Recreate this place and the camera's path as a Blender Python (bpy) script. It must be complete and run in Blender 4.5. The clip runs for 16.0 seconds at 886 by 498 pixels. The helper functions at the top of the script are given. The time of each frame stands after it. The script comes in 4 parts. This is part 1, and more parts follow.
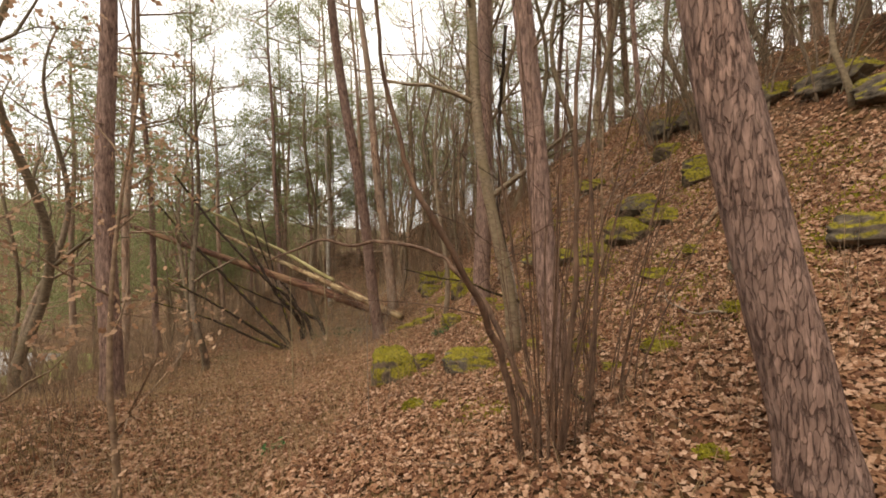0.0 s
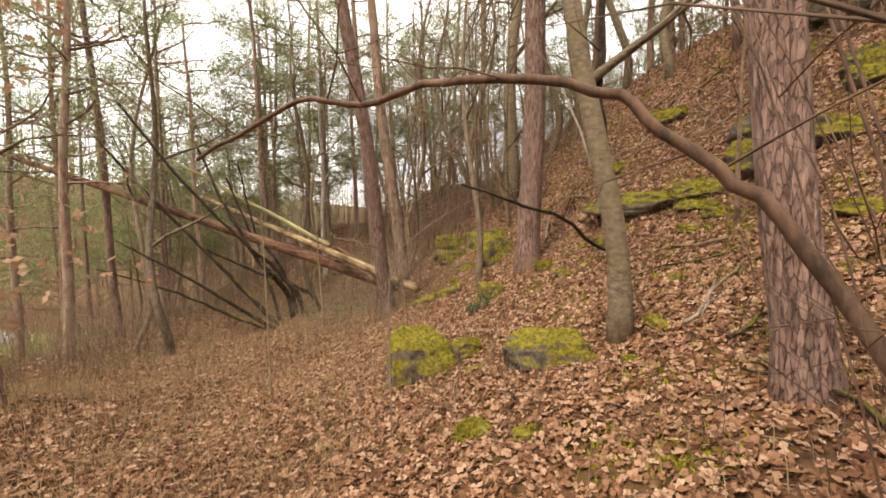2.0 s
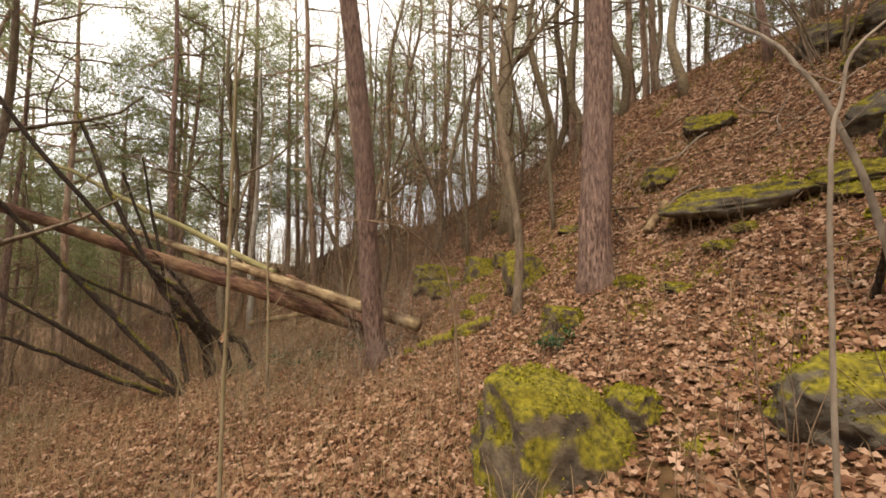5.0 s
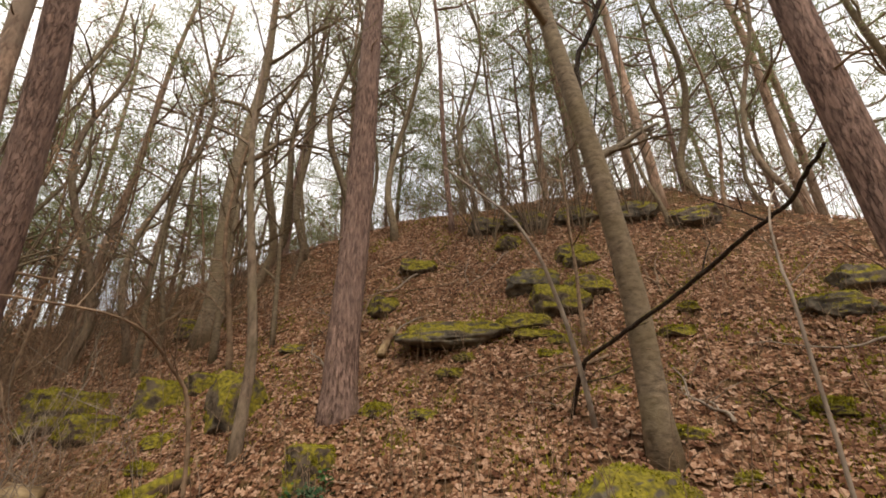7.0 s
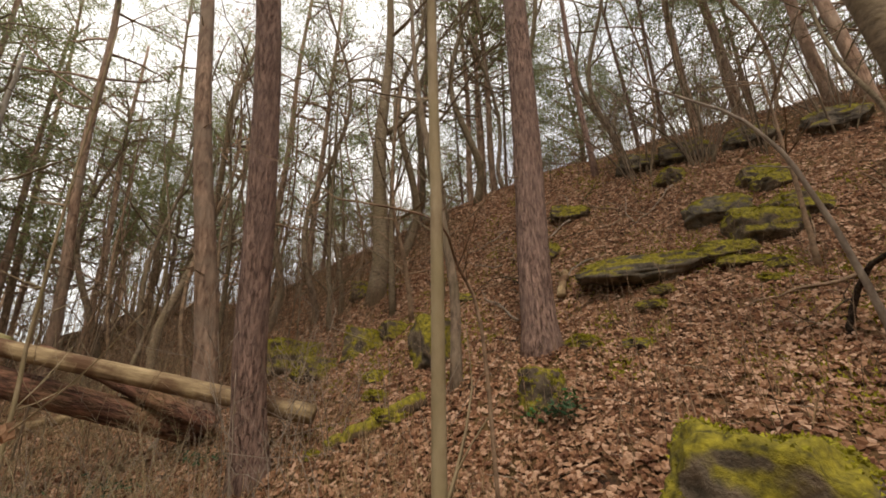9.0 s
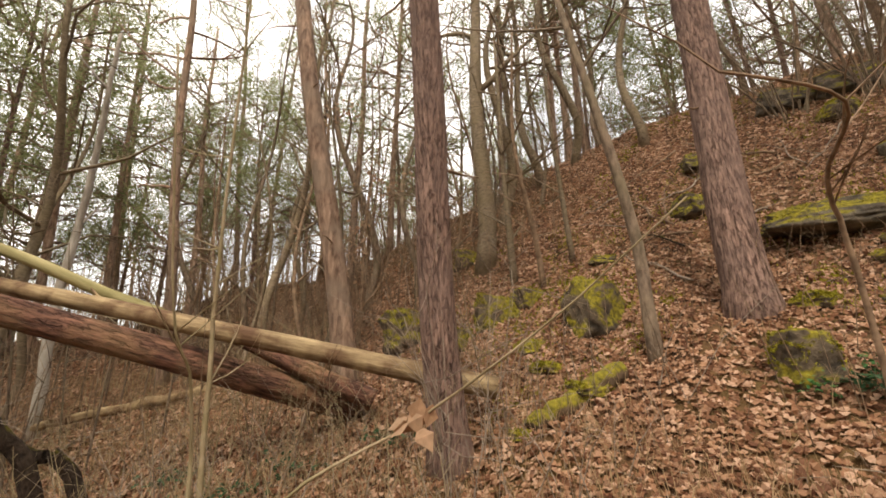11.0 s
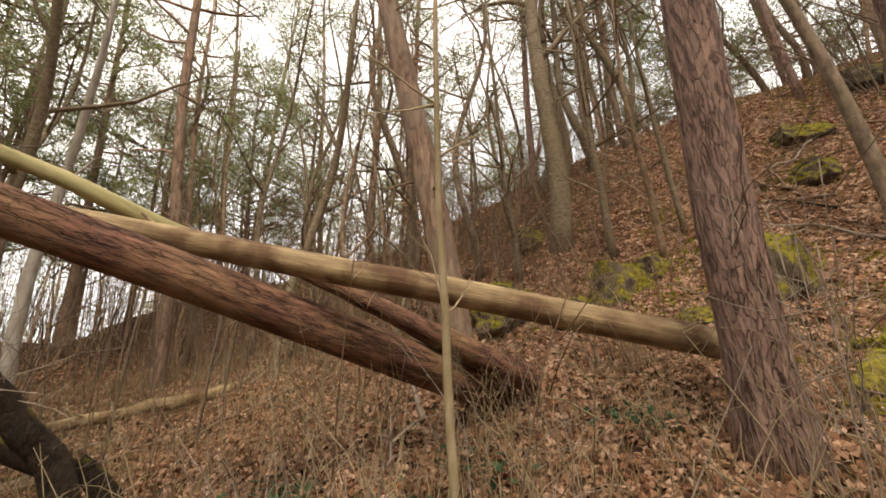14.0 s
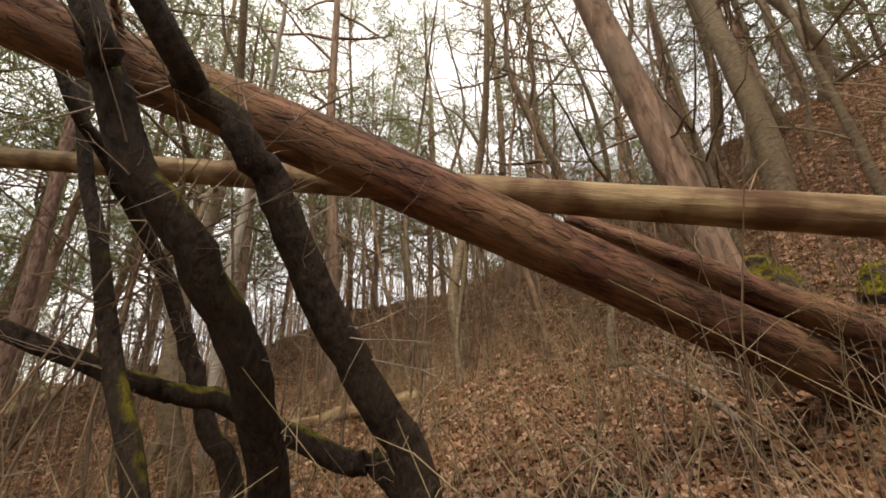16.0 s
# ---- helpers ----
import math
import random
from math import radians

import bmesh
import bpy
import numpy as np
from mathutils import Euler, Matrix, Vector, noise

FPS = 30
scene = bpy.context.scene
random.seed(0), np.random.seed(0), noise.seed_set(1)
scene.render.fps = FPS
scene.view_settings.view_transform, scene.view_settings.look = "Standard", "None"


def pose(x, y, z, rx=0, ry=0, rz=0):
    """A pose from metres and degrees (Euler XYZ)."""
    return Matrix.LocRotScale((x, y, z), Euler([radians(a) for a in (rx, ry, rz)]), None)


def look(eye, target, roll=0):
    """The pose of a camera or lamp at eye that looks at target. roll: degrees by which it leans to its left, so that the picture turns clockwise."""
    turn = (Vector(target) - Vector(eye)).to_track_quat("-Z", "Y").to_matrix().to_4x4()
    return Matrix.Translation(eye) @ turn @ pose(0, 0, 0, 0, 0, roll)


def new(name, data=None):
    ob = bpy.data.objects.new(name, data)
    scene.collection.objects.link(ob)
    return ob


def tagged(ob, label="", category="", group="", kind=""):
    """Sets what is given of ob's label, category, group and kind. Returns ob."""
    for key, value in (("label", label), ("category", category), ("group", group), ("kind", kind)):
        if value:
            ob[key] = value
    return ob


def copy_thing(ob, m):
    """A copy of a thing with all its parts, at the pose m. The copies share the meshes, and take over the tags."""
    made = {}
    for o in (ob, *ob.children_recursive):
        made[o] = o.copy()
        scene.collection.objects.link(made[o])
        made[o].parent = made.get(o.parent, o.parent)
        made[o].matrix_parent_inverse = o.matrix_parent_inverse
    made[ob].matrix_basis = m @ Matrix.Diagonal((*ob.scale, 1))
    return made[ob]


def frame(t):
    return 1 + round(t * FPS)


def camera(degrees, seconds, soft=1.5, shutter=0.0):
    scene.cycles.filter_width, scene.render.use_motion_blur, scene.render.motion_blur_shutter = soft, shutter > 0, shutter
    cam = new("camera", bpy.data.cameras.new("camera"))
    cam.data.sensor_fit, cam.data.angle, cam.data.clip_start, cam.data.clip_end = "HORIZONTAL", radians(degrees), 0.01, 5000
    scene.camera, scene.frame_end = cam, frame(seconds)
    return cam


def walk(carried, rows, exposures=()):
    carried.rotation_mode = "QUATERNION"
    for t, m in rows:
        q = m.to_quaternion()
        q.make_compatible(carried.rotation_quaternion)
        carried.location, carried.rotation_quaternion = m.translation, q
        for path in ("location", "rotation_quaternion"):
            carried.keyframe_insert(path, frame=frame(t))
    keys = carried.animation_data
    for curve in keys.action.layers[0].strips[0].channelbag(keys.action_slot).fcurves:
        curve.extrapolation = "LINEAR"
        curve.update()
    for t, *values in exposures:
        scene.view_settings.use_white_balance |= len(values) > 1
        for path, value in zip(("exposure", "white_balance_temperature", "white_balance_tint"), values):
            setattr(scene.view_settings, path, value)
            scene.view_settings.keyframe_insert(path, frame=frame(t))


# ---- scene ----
# ---- camera and walk ----
cam = camera(95.4, 16.0, 1.7)
PATH = [
    (0.0, look((-0.010, -0.002, -0.003), (-0.287, 1.979, -0.038), -1.12)),
    (0.5, look((-0.336, 0.599, -0.182), (-0.760, 2.551, -0.282), -1.60)),
    (1.0, look((-0.609, 1.190, -0.319), (-1.021, 3.143, -0.445), -1.45)),
    (1.5, look((-0.829, 1.797, -0.488), (-1.177, 3.762, -0.624), -1.33)),
    (2.0, look((-1.039, 2.394, -0.616), (-1.300, 4.372, -0.755), -1.11)),
    (2.5, look((-1.275, 2.917, -0.727), (-1.430, 4.903, -0.910), -0.97)),
    (3.0, look((-1.532, 3.377, -0.810), (-1.627, 5.359, -1.062), -0.67)),
    (3.2, look((-1.629, 3.546, -0.871), (-1.711, 5.526, -1.140), -0.61)),
    (5.3, look((-3.041, 4.860, -1.417), (-2.757, 6.822, -1.154), 0.10)),
    (5.5, look((-3.142, 4.945, -1.367), (-2.693, 6.866, -1.036), -0.10)),
    (6.0, look((-3.263, 5.207, -1.376), (-2.382, 6.931, -0.876), -0.78)),
    (6.5, look((-3.363, 5.390, -1.379), (-2.150, 6.849, -0.744), -0.97)),
    (7.0, look((-3.472, 5.575, -1.381), (-2.060, 6.792, -0.656), -1.32)),
    (7.5, look((-3.539, 5.860, -1.440), (-2.048, 6.940, -0.657), -1.70)),
    (8.0, look((-3.705, 6.115, -1.459), (-2.245, 7.247, -0.692), -1.98)),
    (8.5, look((-3.945, 6.306, -1.510), (-2.630, 7.646, -0.822), -1.84)),
    (9.0, look((-4.127, 6.460, -1.754), (-3.055, 8.034, -1.145), -1.74)),
    (9.2, look((-4.252, 6.526, -1.768), (-3.275, 8.180, -1.209), -1.92)),
    (11.3, look((-4.996, 7.921, -1.774), (-4.117, 9.642, -1.262), -2.00)),
    (11.5, look((-5.041, 8.033, -1.869), (-4.207, 9.768, -1.329), -1.42)),
    (12.0, look((-5.281, 8.431, -1.960), (-4.545, 10.213, -1.429), -1.55)),
    (12.5, look((-5.441, 8.859, -2.016), (-4.693, 10.642, -1.507), -2.14)),
    (13.0, look((-5.588, 9.267, -2.093), (-4.686, 10.977, -1.578), -2.30)),
    (13.5, look((-5.791, 9.519, -2.107), (-4.739, 11.133, -1.572), -2.34)),
    (14.0, look((-5.928, 9.762, -2.125), (-4.887, 11.366, -1.537), -2.63)),
    (14.5, look((-6.121, 10.070, -2.142), (-5.163, 11.716, -1.529), -2.80)),
    (15.0, look((-6.359, 10.391, -2.227), (-5.537, 12.092, -1.571), -2.72)),
    (15.5, look((-6.537, 10.710, -2.279), (-5.851, 12.458, -1.591), -2.77)),
    (16.0, look((-6.747, 11.011, -2.309), (-6.122, 12.772, -1.595), -2.55)),
]
walk(cam, PATH, [(0.0, 0.8, 7400, 12), (0.6, 0.9, 7400, 12), (1.0, 1.22, 7400, 12), (1.5, 1.28, 7400, 12), (2.5, 1.28, 7400, 12), (5.5, 0.9, 7400, 12), (7.5, 0.6, 7100, 12), (9.0, 0.46, 7200, 12), (11.5, 1.12, 7400, 12), (12.3, 0.98, 7400, 12), (14.5, 1.0, 7400, 12), (16.0, 0.88, 7300, 12)])

# ---- world, sun, exposure ----
world = bpy.data.worlds.new("overcast_sky")
scene.world = world
world.use_nodes = True
wt = world.node_tree
wt.nodes.clear()
w_out = wt.nodes.new("ShaderNodeOutputWorld")
w_bg = wt.nodes.new("ShaderNodeBackground")
w_sky = wt.nodes.new("ShaderNodeTexSky")
w_sky.sky_type = "NISHITA"
w_sky.sun_disc = False
w_sky.sun_elevation = radians(58)
w_sky.sun_rotation = radians(212)
w_co = wt.nodes.new("ShaderNodeTexCoord")
w_noise = wt.nodes.new("ShaderNodeTexNoise")
w_noise.inputs["Scale"].default_value = 2.2
w_noise.inputs["Detail"].default_value = 5
w_ramp = wt.nodes.new("ShaderNodeMapRange")
w_ramp.inputs["From Min"].default_value = 0.3
w_ramp.inputs["From Max"].default_value = 0.62
w_ramp.inputs["To Min"].default_value = 0.5
w_ramp.inputs["To Max"].default_value = 1.0
w_mix = wt.nodes.new("ShaderNodeMix")
w_mix.data_type = "RGBA"
w_mix.inputs["B"].default_value = (9.0, 9.15, 9.4, 1)
w_bg.inputs["Strength"].default_value = 0.12
wt.links.new(w_co.outputs["Generated"], w_noise.inputs["Vector"])
wt.links.new(w_noise.outputs["Fac"], w_ramp.inputs["Value"])
wt.links.new(w_ramp.outputs["Result"], w_mix.inputs["Factor"])
wt.links.new(w_sky.outputs["Color"], w_mix.inputs["A"])
wt.links.new(w_mix.outputs["Result"], w_bg.inputs["Color"])
wt.links.new(w_bg.outputs["Background"], w_out.inputs["Surface"])
sun = new("sun", bpy.data.lights.new("sun", "SUN"))
sun.data.energy, sun.data.angle, sun.data.color = 1.5, radians(14), (1.0, 0.94, 0.86)
sun.matrix_world = look((-8, -13, 25), (0, 0, 0))


# ---- materials ----
def mat(name, dark, light, scale=8.0, rough=0.85, bump=0.3, stretch=(1, 1, 1), third=None, third_scale=1.5, third_amount=0.5,
        moss=0.0, object_vary=0.0, island_vary=0.0, detail=6.0, bump_distance=0.02, moss_low=0.05, plates=0.0, crack=(0.03, 0.02, 0.016), depth=0.5):
    m = bpy.data.materials.new(name)
    m.use_nodes = True
    n, l = m.node_tree.nodes, m.node_tree.links
    b = n["Principled BSDF"]
    b.inputs["Roughness"].default_value = rough
    b.inputs["Specular IOR Level"].default_value = 0.25
    co = n.new("ShaderNodeTexCoord")
    mp = n.new("ShaderNodeMapping")
    mp.inputs["Scale"].default_value = stretch
    l.new(co.outputs["Object"], mp.inputs["Vector"])
    fine = n.new("ShaderNodeTexNoise")
    fine.inputs["Scale"].default_value = scale
    fine.inputs["Detail"].default_value = detail
    fine.inputs["Roughness"].default_value = 0.65
    l.new(mp.outputs["Vector"], fine.inputs["Vector"])
    ramp = n.new("ShaderNodeValToRGB")
    ramp.color_ramp.elements[0].position, ramp.color_ramp.elements[1].position = 0.32, 0.68
    ramp.color_ramp.elements[0].color = (*dark, 1)
    ramp.color_ramp.elements[1].color = (*light, 1)
    l.new(fine.outputs["Fac"], ramp.inputs["Fac"])
    colour = ramp.outputs["Color"]
    edge = None
    if plates:
        warp = n.new("ShaderNodeTexNoise")
        warp.inputs["Scale"].default_value = plates * 0.8
        l.new(mp.outputs["Vector"], warp.inputs["Vector"])
        mixv = n.new("ShaderNodeMix")
        mixv.data_type = "VECTOR"
        mixv.inputs["Factor"].default_value = 0.035
        l.new(mp.outputs["Vector"], mixv.inputs["A"])
        l.new(warp.outputs["Color"], mixv.inputs["B"])
        vor = n.new("ShaderNodeTexVoronoi")
        vor.feature = "DISTANCE_TO_EDGE"
        vor.inputs["Scale"].default_value = plates
        l.new(mixv.outputs["Result"], vor.inputs["Vector"])
        cell = n.new("ShaderNodeTexVoronoi")
        cell.inputs["Scale"].default_value = plates
        l.new(mixv.outputs["Result"], cell.inputs["Vector"])
        tone = n.new("ShaderNodeSeparateColor")
        l.new(cell.outputs["Color"], tone.inputs["Color"])
        toned = n.new("ShaderNodeMapRange")
        toned.inputs["To Min"].default_value, toned.inputs["To Max"].default_value = 0.72, 1.25
        l.new(tone.outputs["Red"], toned.inputs["Value"])
        flake = n.new("ShaderNodeHueSaturation")
        l.new(toned.outputs["Result"], flake.inputs["Value"])
        l.new(colour, flake.inputs["Color"])
        colour = flake.outputs["Color"]
        edge = n.new("ShaderNodeMapRange")
        edge.inputs["From Max"].default_value = 0.16
        edge.inputs["To Min"].default_value = 1 - depth
        gaps = n.new("ShaderNodeMath")
        gaps.operation = "MULTIPLY_ADD"
        gaps.inputs[1].default_value = 0.6
        gaps.inputs[2].default_value = -0.24
        l.new(fine.outputs["Fac"], gaps.inputs[0])
        broken = n.new("ShaderNodeMath")
        broken.operation = "ADD"
        l.new(vor.outputs["Distance"], broken.inputs[0])
        l.new(gaps.outputs["Value"], broken.inputs[1])
        l.new(broken.outputs["Value"], edge.inputs["Value"])
        mx = n.new("ShaderNodeMix")
        mx.data_type = "RGBA"
        mx.inputs["A"].default_value = (*crack, 1)
        l.new(edge.outputs["Result"], mx.inputs["Factor"])
        l.new(colour, mx.inputs["B"])
        colour = mx.outputs["Result"]
    if third:
        big = n.new("ShaderNodeTexNoise")
        big.inputs["Scale"].default_value = third_scale
        big.inputs["Detail"].default_value = 4
        l.new(co.outputs["Object"], big.inputs["Vector"])
        rng = n.new("ShaderNodeMapRange")
        rng.inputs["From Min"].default_value, rng.inputs["From Max"].default_value = 0.42, 0.62
        rng.inputs["To Max"].default_value = third_amount
        l.new(big.outputs["Fac"], rng.inputs["Value"])
        mx = n.new("ShaderNodeMix")
        mx.data_type = "RGBA"
        mx.inputs["B"].default_value = (*third, 1)
        l.new(rng.outputs["Result"], mx.inputs["Factor"])
        l.new(colour, mx.inputs["A"])
        colour = mx.outputs["Result"]
    if moss:
        geo = n.new("ShaderNodeNewGeometry")
        sep = n.new("ShaderNodeSeparateXYZ")
        l.new(geo.outputs["Normal"], sep.inputs["Vector"])
        patch = n.new("ShaderNodeTexNoise")
        patch.inputs["Scale"].default_value = 3.0
        patch.inputs["Detail"].default_value = 5
        l.new(co.outputs["Object"], patch.inputs["Vector"])
        add = n.new("ShaderNodeMath")
        add.operation = "ADD"
        l.new(sep.outputs["Z"], add.inputs[0])
        wide = n.new("ShaderNodeMapRange")
        wide.inputs["From Min"].default_value, wide.inputs["From Max"].default_value = 0.3, 0.7
        wide.inputs["To Min"].default_value, wide.inputs["To Max"].default_value = 0.05, 0.95
        l.new(patch.outputs["Fac"], wide.inputs["Value"])
        l.new(wide.outputs["Result"], add.inputs[1])
        rng = n.new("ShaderNodeMapRange")
        rng.inputs["From Min"].default_value, rng.inputs["From Max"].default_value = 1.0 - moss + moss_low, 1.25 - moss + moss_low
        l.new(add.outputs["Value"], rng.inputs["Value"])
        tuft = n.new("ShaderNodeTexNoise")
        tuft.inputs["Scale"].default_value = 25
        tuft.inputs["Detail"].default_value = 4
        l.new(co.outputs["Object"], tuft.inputs["Vector"])
        mr = n.new("ShaderNodeValToRGB")
        mr.color_ramp.elements[0].position, mr.color_ramp.elements[1].position = 0.3, 0.72
        mr.color_ramp.elements[0].color = (0.05, 0.042, 0.01, 1)
        mr.color_ramp.elements[1].color = (0.29, 0.24, 0.025, 1)
        l.new(tuft.outputs["Fac"], mr.inputs["Fac"])
        mx = n.new("ShaderNodeMix")
        mx.data_type = "RGBA"
        l.new(rng.outputs["Result"], mx.inputs["Factor"])
        l.new(colour, mx.inputs["A"])
        l.new(mr.outputs["Color"], mx.inputs["B"])
        colour = mx.outputs["Result"]
    if object_vary or island_vary:
        if island_vary:
            src = n.new("ShaderNodeNewGeometry").outputs["Random Per Island"]
        else:
            src = n.new("ShaderNodeObjectInfo").outputs["Random"]
        vr = n.new("ShaderNodeMapRange")
        amount = island_vary or object_vary
        vr.inputs["To Min"].default_value, vr.inputs["To Max"].default_value = 1 - amount, 1 + amount
        l.new(src, vr.inputs["Value"])
        hs = n.new("ShaderNodeHueSaturation")
        l.new(vr.outputs["Result"], hs.inputs["Value"])
        l.new(colour, hs.inputs["Color"])
        colour = hs.outputs["Color"]
    l.new(colour, b.inputs["Base Color"])
    bp = n.new("ShaderNodeBump")
    bp.inputs["Strength"].default_value = bump
    bp.inputs["Distance"].default_value = bump_distance
    if edge:
        high = n.new("ShaderNodeMath")
        high.operation = "MULTIPLY_ADD"
        high.inputs[1].default_value = 0.35
        l.new(fine.outputs["Fac"], high.inputs[0])
        l.new(edge.outputs["Result"], high.inputs[2])
        l.new(high.outputs["Value"], bp.inputs["Height"])
    else:
        l.new(fine.outputs["Fac"], bp.inputs["Height"])
    l.new(bp.outputs["Normal"], b.inputs["Normal"])
    return m


def leaf_mat(name, colours, through_light=0.25, rough=0.7):
    """Leaves that differ one by one between the given colours."""
    m = bpy.data.materials.new(name)
    m.use_nodes = True
    n, l = m.node_tree.nodes, m.node_tree.links
    b = n["Principled BSDF"]
    b.inputs["Roughness"].default_value = rough
    b.inputs["Specular IOR Level"].default_value = 0.2
    geo = n.new("ShaderNodeNewGeometry")
    ramp = n.new("ShaderNodeValToRGB")
    while len(ramp.color_ramp.elements) < len(colours):
        ramp.color_ramp.elements.new(0.5)
    for k, c in enumerate(colours):
        ramp.color_ramp.elements[k].position = k / (len(colours) - 1)
        ramp.color_ramp.elements[k].color = (*c, 1)
    l.new(geo.outputs["Random Per Island"], ramp.inputs["Fac"])
    co = n.new("ShaderNodeTexCoord")
    fine = n.new("ShaderNodeTexNoise")
    fine.inputs["Scale"].default_value = 60
    l.new(co.outputs["Object"], fine.inputs["Vector"])
    vr = n.new("ShaderNodeMapRange")
    vr.inputs["To Min"].default_value, vr.inputs["To Max"].default_value = 0.6, 1.4
    l.new(fine.outputs["Fac"], vr.inputs["Value"])
    hs = n.new("ShaderNodeHueSaturation")
    l.new(vr.outputs["Result"], hs.inputs["Value"])
    l.new(ramp.outputs["Color"], hs.inputs["Color"])
    l.new(hs.outputs["Color"], b.inputs["Base Color"])
    tr = n.new("ShaderNodeBsdfTranslucent")
    l.new(hs.outputs["Color"], tr.inputs["Color"])
    mx = n.new("ShaderNodeMixShader")
    mx.inputs["Fac"].default_value = through_light
    l.new(b.outputs["BSDF"], mx.inputs[1])
    l.new(tr.outputs["BSDF"], mx.inputs[2])
    l.new(mx.outputs["Shader"], n["Material Output"].inputs["Surface"])
    return m


M_GROUND = mat("leaf_mould_soil", (0.022, 0.011, 0.006), (0.19, 0.095, 0.047), 10, 0.95, 1.0, third=(0.12, 0.078, 0.024), third_scale=1.1, third_amount=0.6, bump_distance=0.06)
M_BARK = mat("pine_bark", (0.1, 0.056, 0.043), (0.36, 0.232, 0.18), 34, 0.9, 1.0, (1, 1, 0.22), (0.27, 0.18, 0.147), 1.6, 0.45, bump_distance=0.02, plates=40.0, crack=(0.06, 0.034, 0.027), object_vary=0.15, depth=0.62)
M_BARK_UP = mat("upper_pine_bark", (0.17, 0.1, 0.066), (0.42, 0.28, 0.195), 16, 0.85, 0.6, (1, 1, 0.25), (0.3, 0.225, 0.165), 1.6, 0.7, object_vary=0.2, plates=14.0, crack=(0.1, 0.056, 0.038), depth=0.55)
M_BEECH = mat("smooth_grey_brown_bark", (0.09, 0.066, 0.043), (0.27, 0.205, 0.135), 14, 0.85, 0.6, (1, 1, 1.8), (0.17, 0.13, 0.07), 2.5, 0.6, object_vary=0.2)
M_DARKBARK = mat("dark_bark", (0.008, 0.005, 0.004), (0.085, 0.056, 0.038), 40, 0.9, 1.0, (1, 1, 0.5), (0.06, 0.043, 0.026), 3, 0.5, moss=0.02, moss_low=0.08, bump_distance=0.05)
M_BROWNBARK = mat("brown_furrowed_bark", (0.08, 0.056, 0.039), (0.29, 0.21, 0.147), 16, 0.9, 0.9, (1, 1, 0.4), (0.17, 0.14, 0.08), 2, 0.5, object_vary=0.25)
M_TWIG = mat("brown_twig_bark", (0.1, 0.064, 0.04), (0.31, 0.207, 0.13), 10, 0.85, 0.3, island_vary=0.4)
M_HAZEL = mat("reddish_hazel_bark", (0.05, 0.029, 0.019), (0.2, 0.12, 0.077), 12, 0.8, 0.4, (1, 1, 0.4), island_vary=0.25)
M_LOG = mat("barked_log", (0.04, 0.018, 0.012), (0.24, 0.115, 0.075), 26, 0.85, 1.0, (0.22, 1, 1), (0.33, 0.2, 0.1), 2.2, 0.5, bump_distance=0.02, plates=42.0, crack=(0.035, 0.016, 0.011), depth=0.65)
M_LOGPALE = mat("peeled_yellowish_log", (0.16, 0.1, 0.05), (0.46, 0.34, 0.185), 16, 0.75, 0.9, (0.12, 1, 1), (0.1, 0.045, 0.022), 3.5, 0.85)
M_LOGGREEN = mat("greenish_dead_trunk", (0.16, 0.14, 0.05), (0.4, 0.34, 0.17), 6, 0.8, 0.4, (0.2, 1, 1))
M_ROCK = mat("mossy_sandstone", (0.035, 0.028, 0.02), (0.2, 0.15, 0.1), 6, 0.95, 0.9, moss=0.54, bump_distance=0.05)
M_ROCKHALF = mat("part_mossy_sandstone", (0.035, 0.03, 0.025), (0.2, 0.165, 0.12), 6, 0.95, 0.9, moss=0.32, bump_distance=0.05)
M_MOSSLOG = mat("mossy_rotten_wood", (0.05, 0.035, 0.02), (0.15, 0.1, 0.06), 9, 0.95, 0.7, moss=0.6)
M_PALEDEAD = mat("pale_barkless_wood", (0.28, 0.24, 0.19), (0.5, 0.45, 0.38), 8, 0.8, 0.3, (1, 1, 0.3))
M_ROCKBARE = mat("dark_sandstone", (0.03, 0.026, 0.022), (0.2, 0.16, 0.115), 5, 0.95, 0.9, moss=0.28, bump_distance=0.05)
M_MOSS = mat("moss_cushion", (0.1, 0.09, 0.008), (0.4, 0.36, 0.03), 22, 0.95, 0.9)
M_LEAVES = leaf_mat("fallen_oak_leaves", [(0.11, 0.045, 0.024), (0.25, 0.12, 0.062), (0.4, 0.225, 0.13), (0.58, 0.38, 0.26), (0.3, 0.15, 0.08), (0.14, 0.06, 0.033), (0.45, 0.27, 0.165)])
M_NEEDLE = leaf_mat("pine_needles", [(0.14, 0.17, 0.07), (0.25, 0.275, 0.125), (0.38, 0.38, 0.2)], 0.5)
M_DRYLEAF = leaf_mat("dry_brown_leaves", [(0.26, 0.14, 0.08), (0.5, 0.34, 0.22), (0.36, 0.2, 0.11)], 0.4)
M_GRASS = leaf_mat("dry_grass", [(0.26, 0.17, 0.09), (0.46, 0.33, 0.19), (0.35, 0.245, 0.13)], 0.3)
M_GREEN = leaf_mat("green_seedling_leaves", [(0.03, 0.1, 0.03), (0.07, 0.17, 0.05)], 0.3)
M_BRAMBLE = leaf_mat("dark_bramble_leaves", [(0.015, 0.04, 0.018), (0.04, 0.085, 0.035), (0.06, 0.1, 0.05)], 0.25)
M_ROAD = mat("grey_road", (0.28, 0.27, 0.25), (0.4, 0.385, 0.36), 6, 1.0, 0.2)
M_FIELD = mat("dull_green_meadow", (0.12, 0.13, 0.03), (0.25, 0.24, 0.08), 3, 0.95, 0.5)

# ---- ground ----


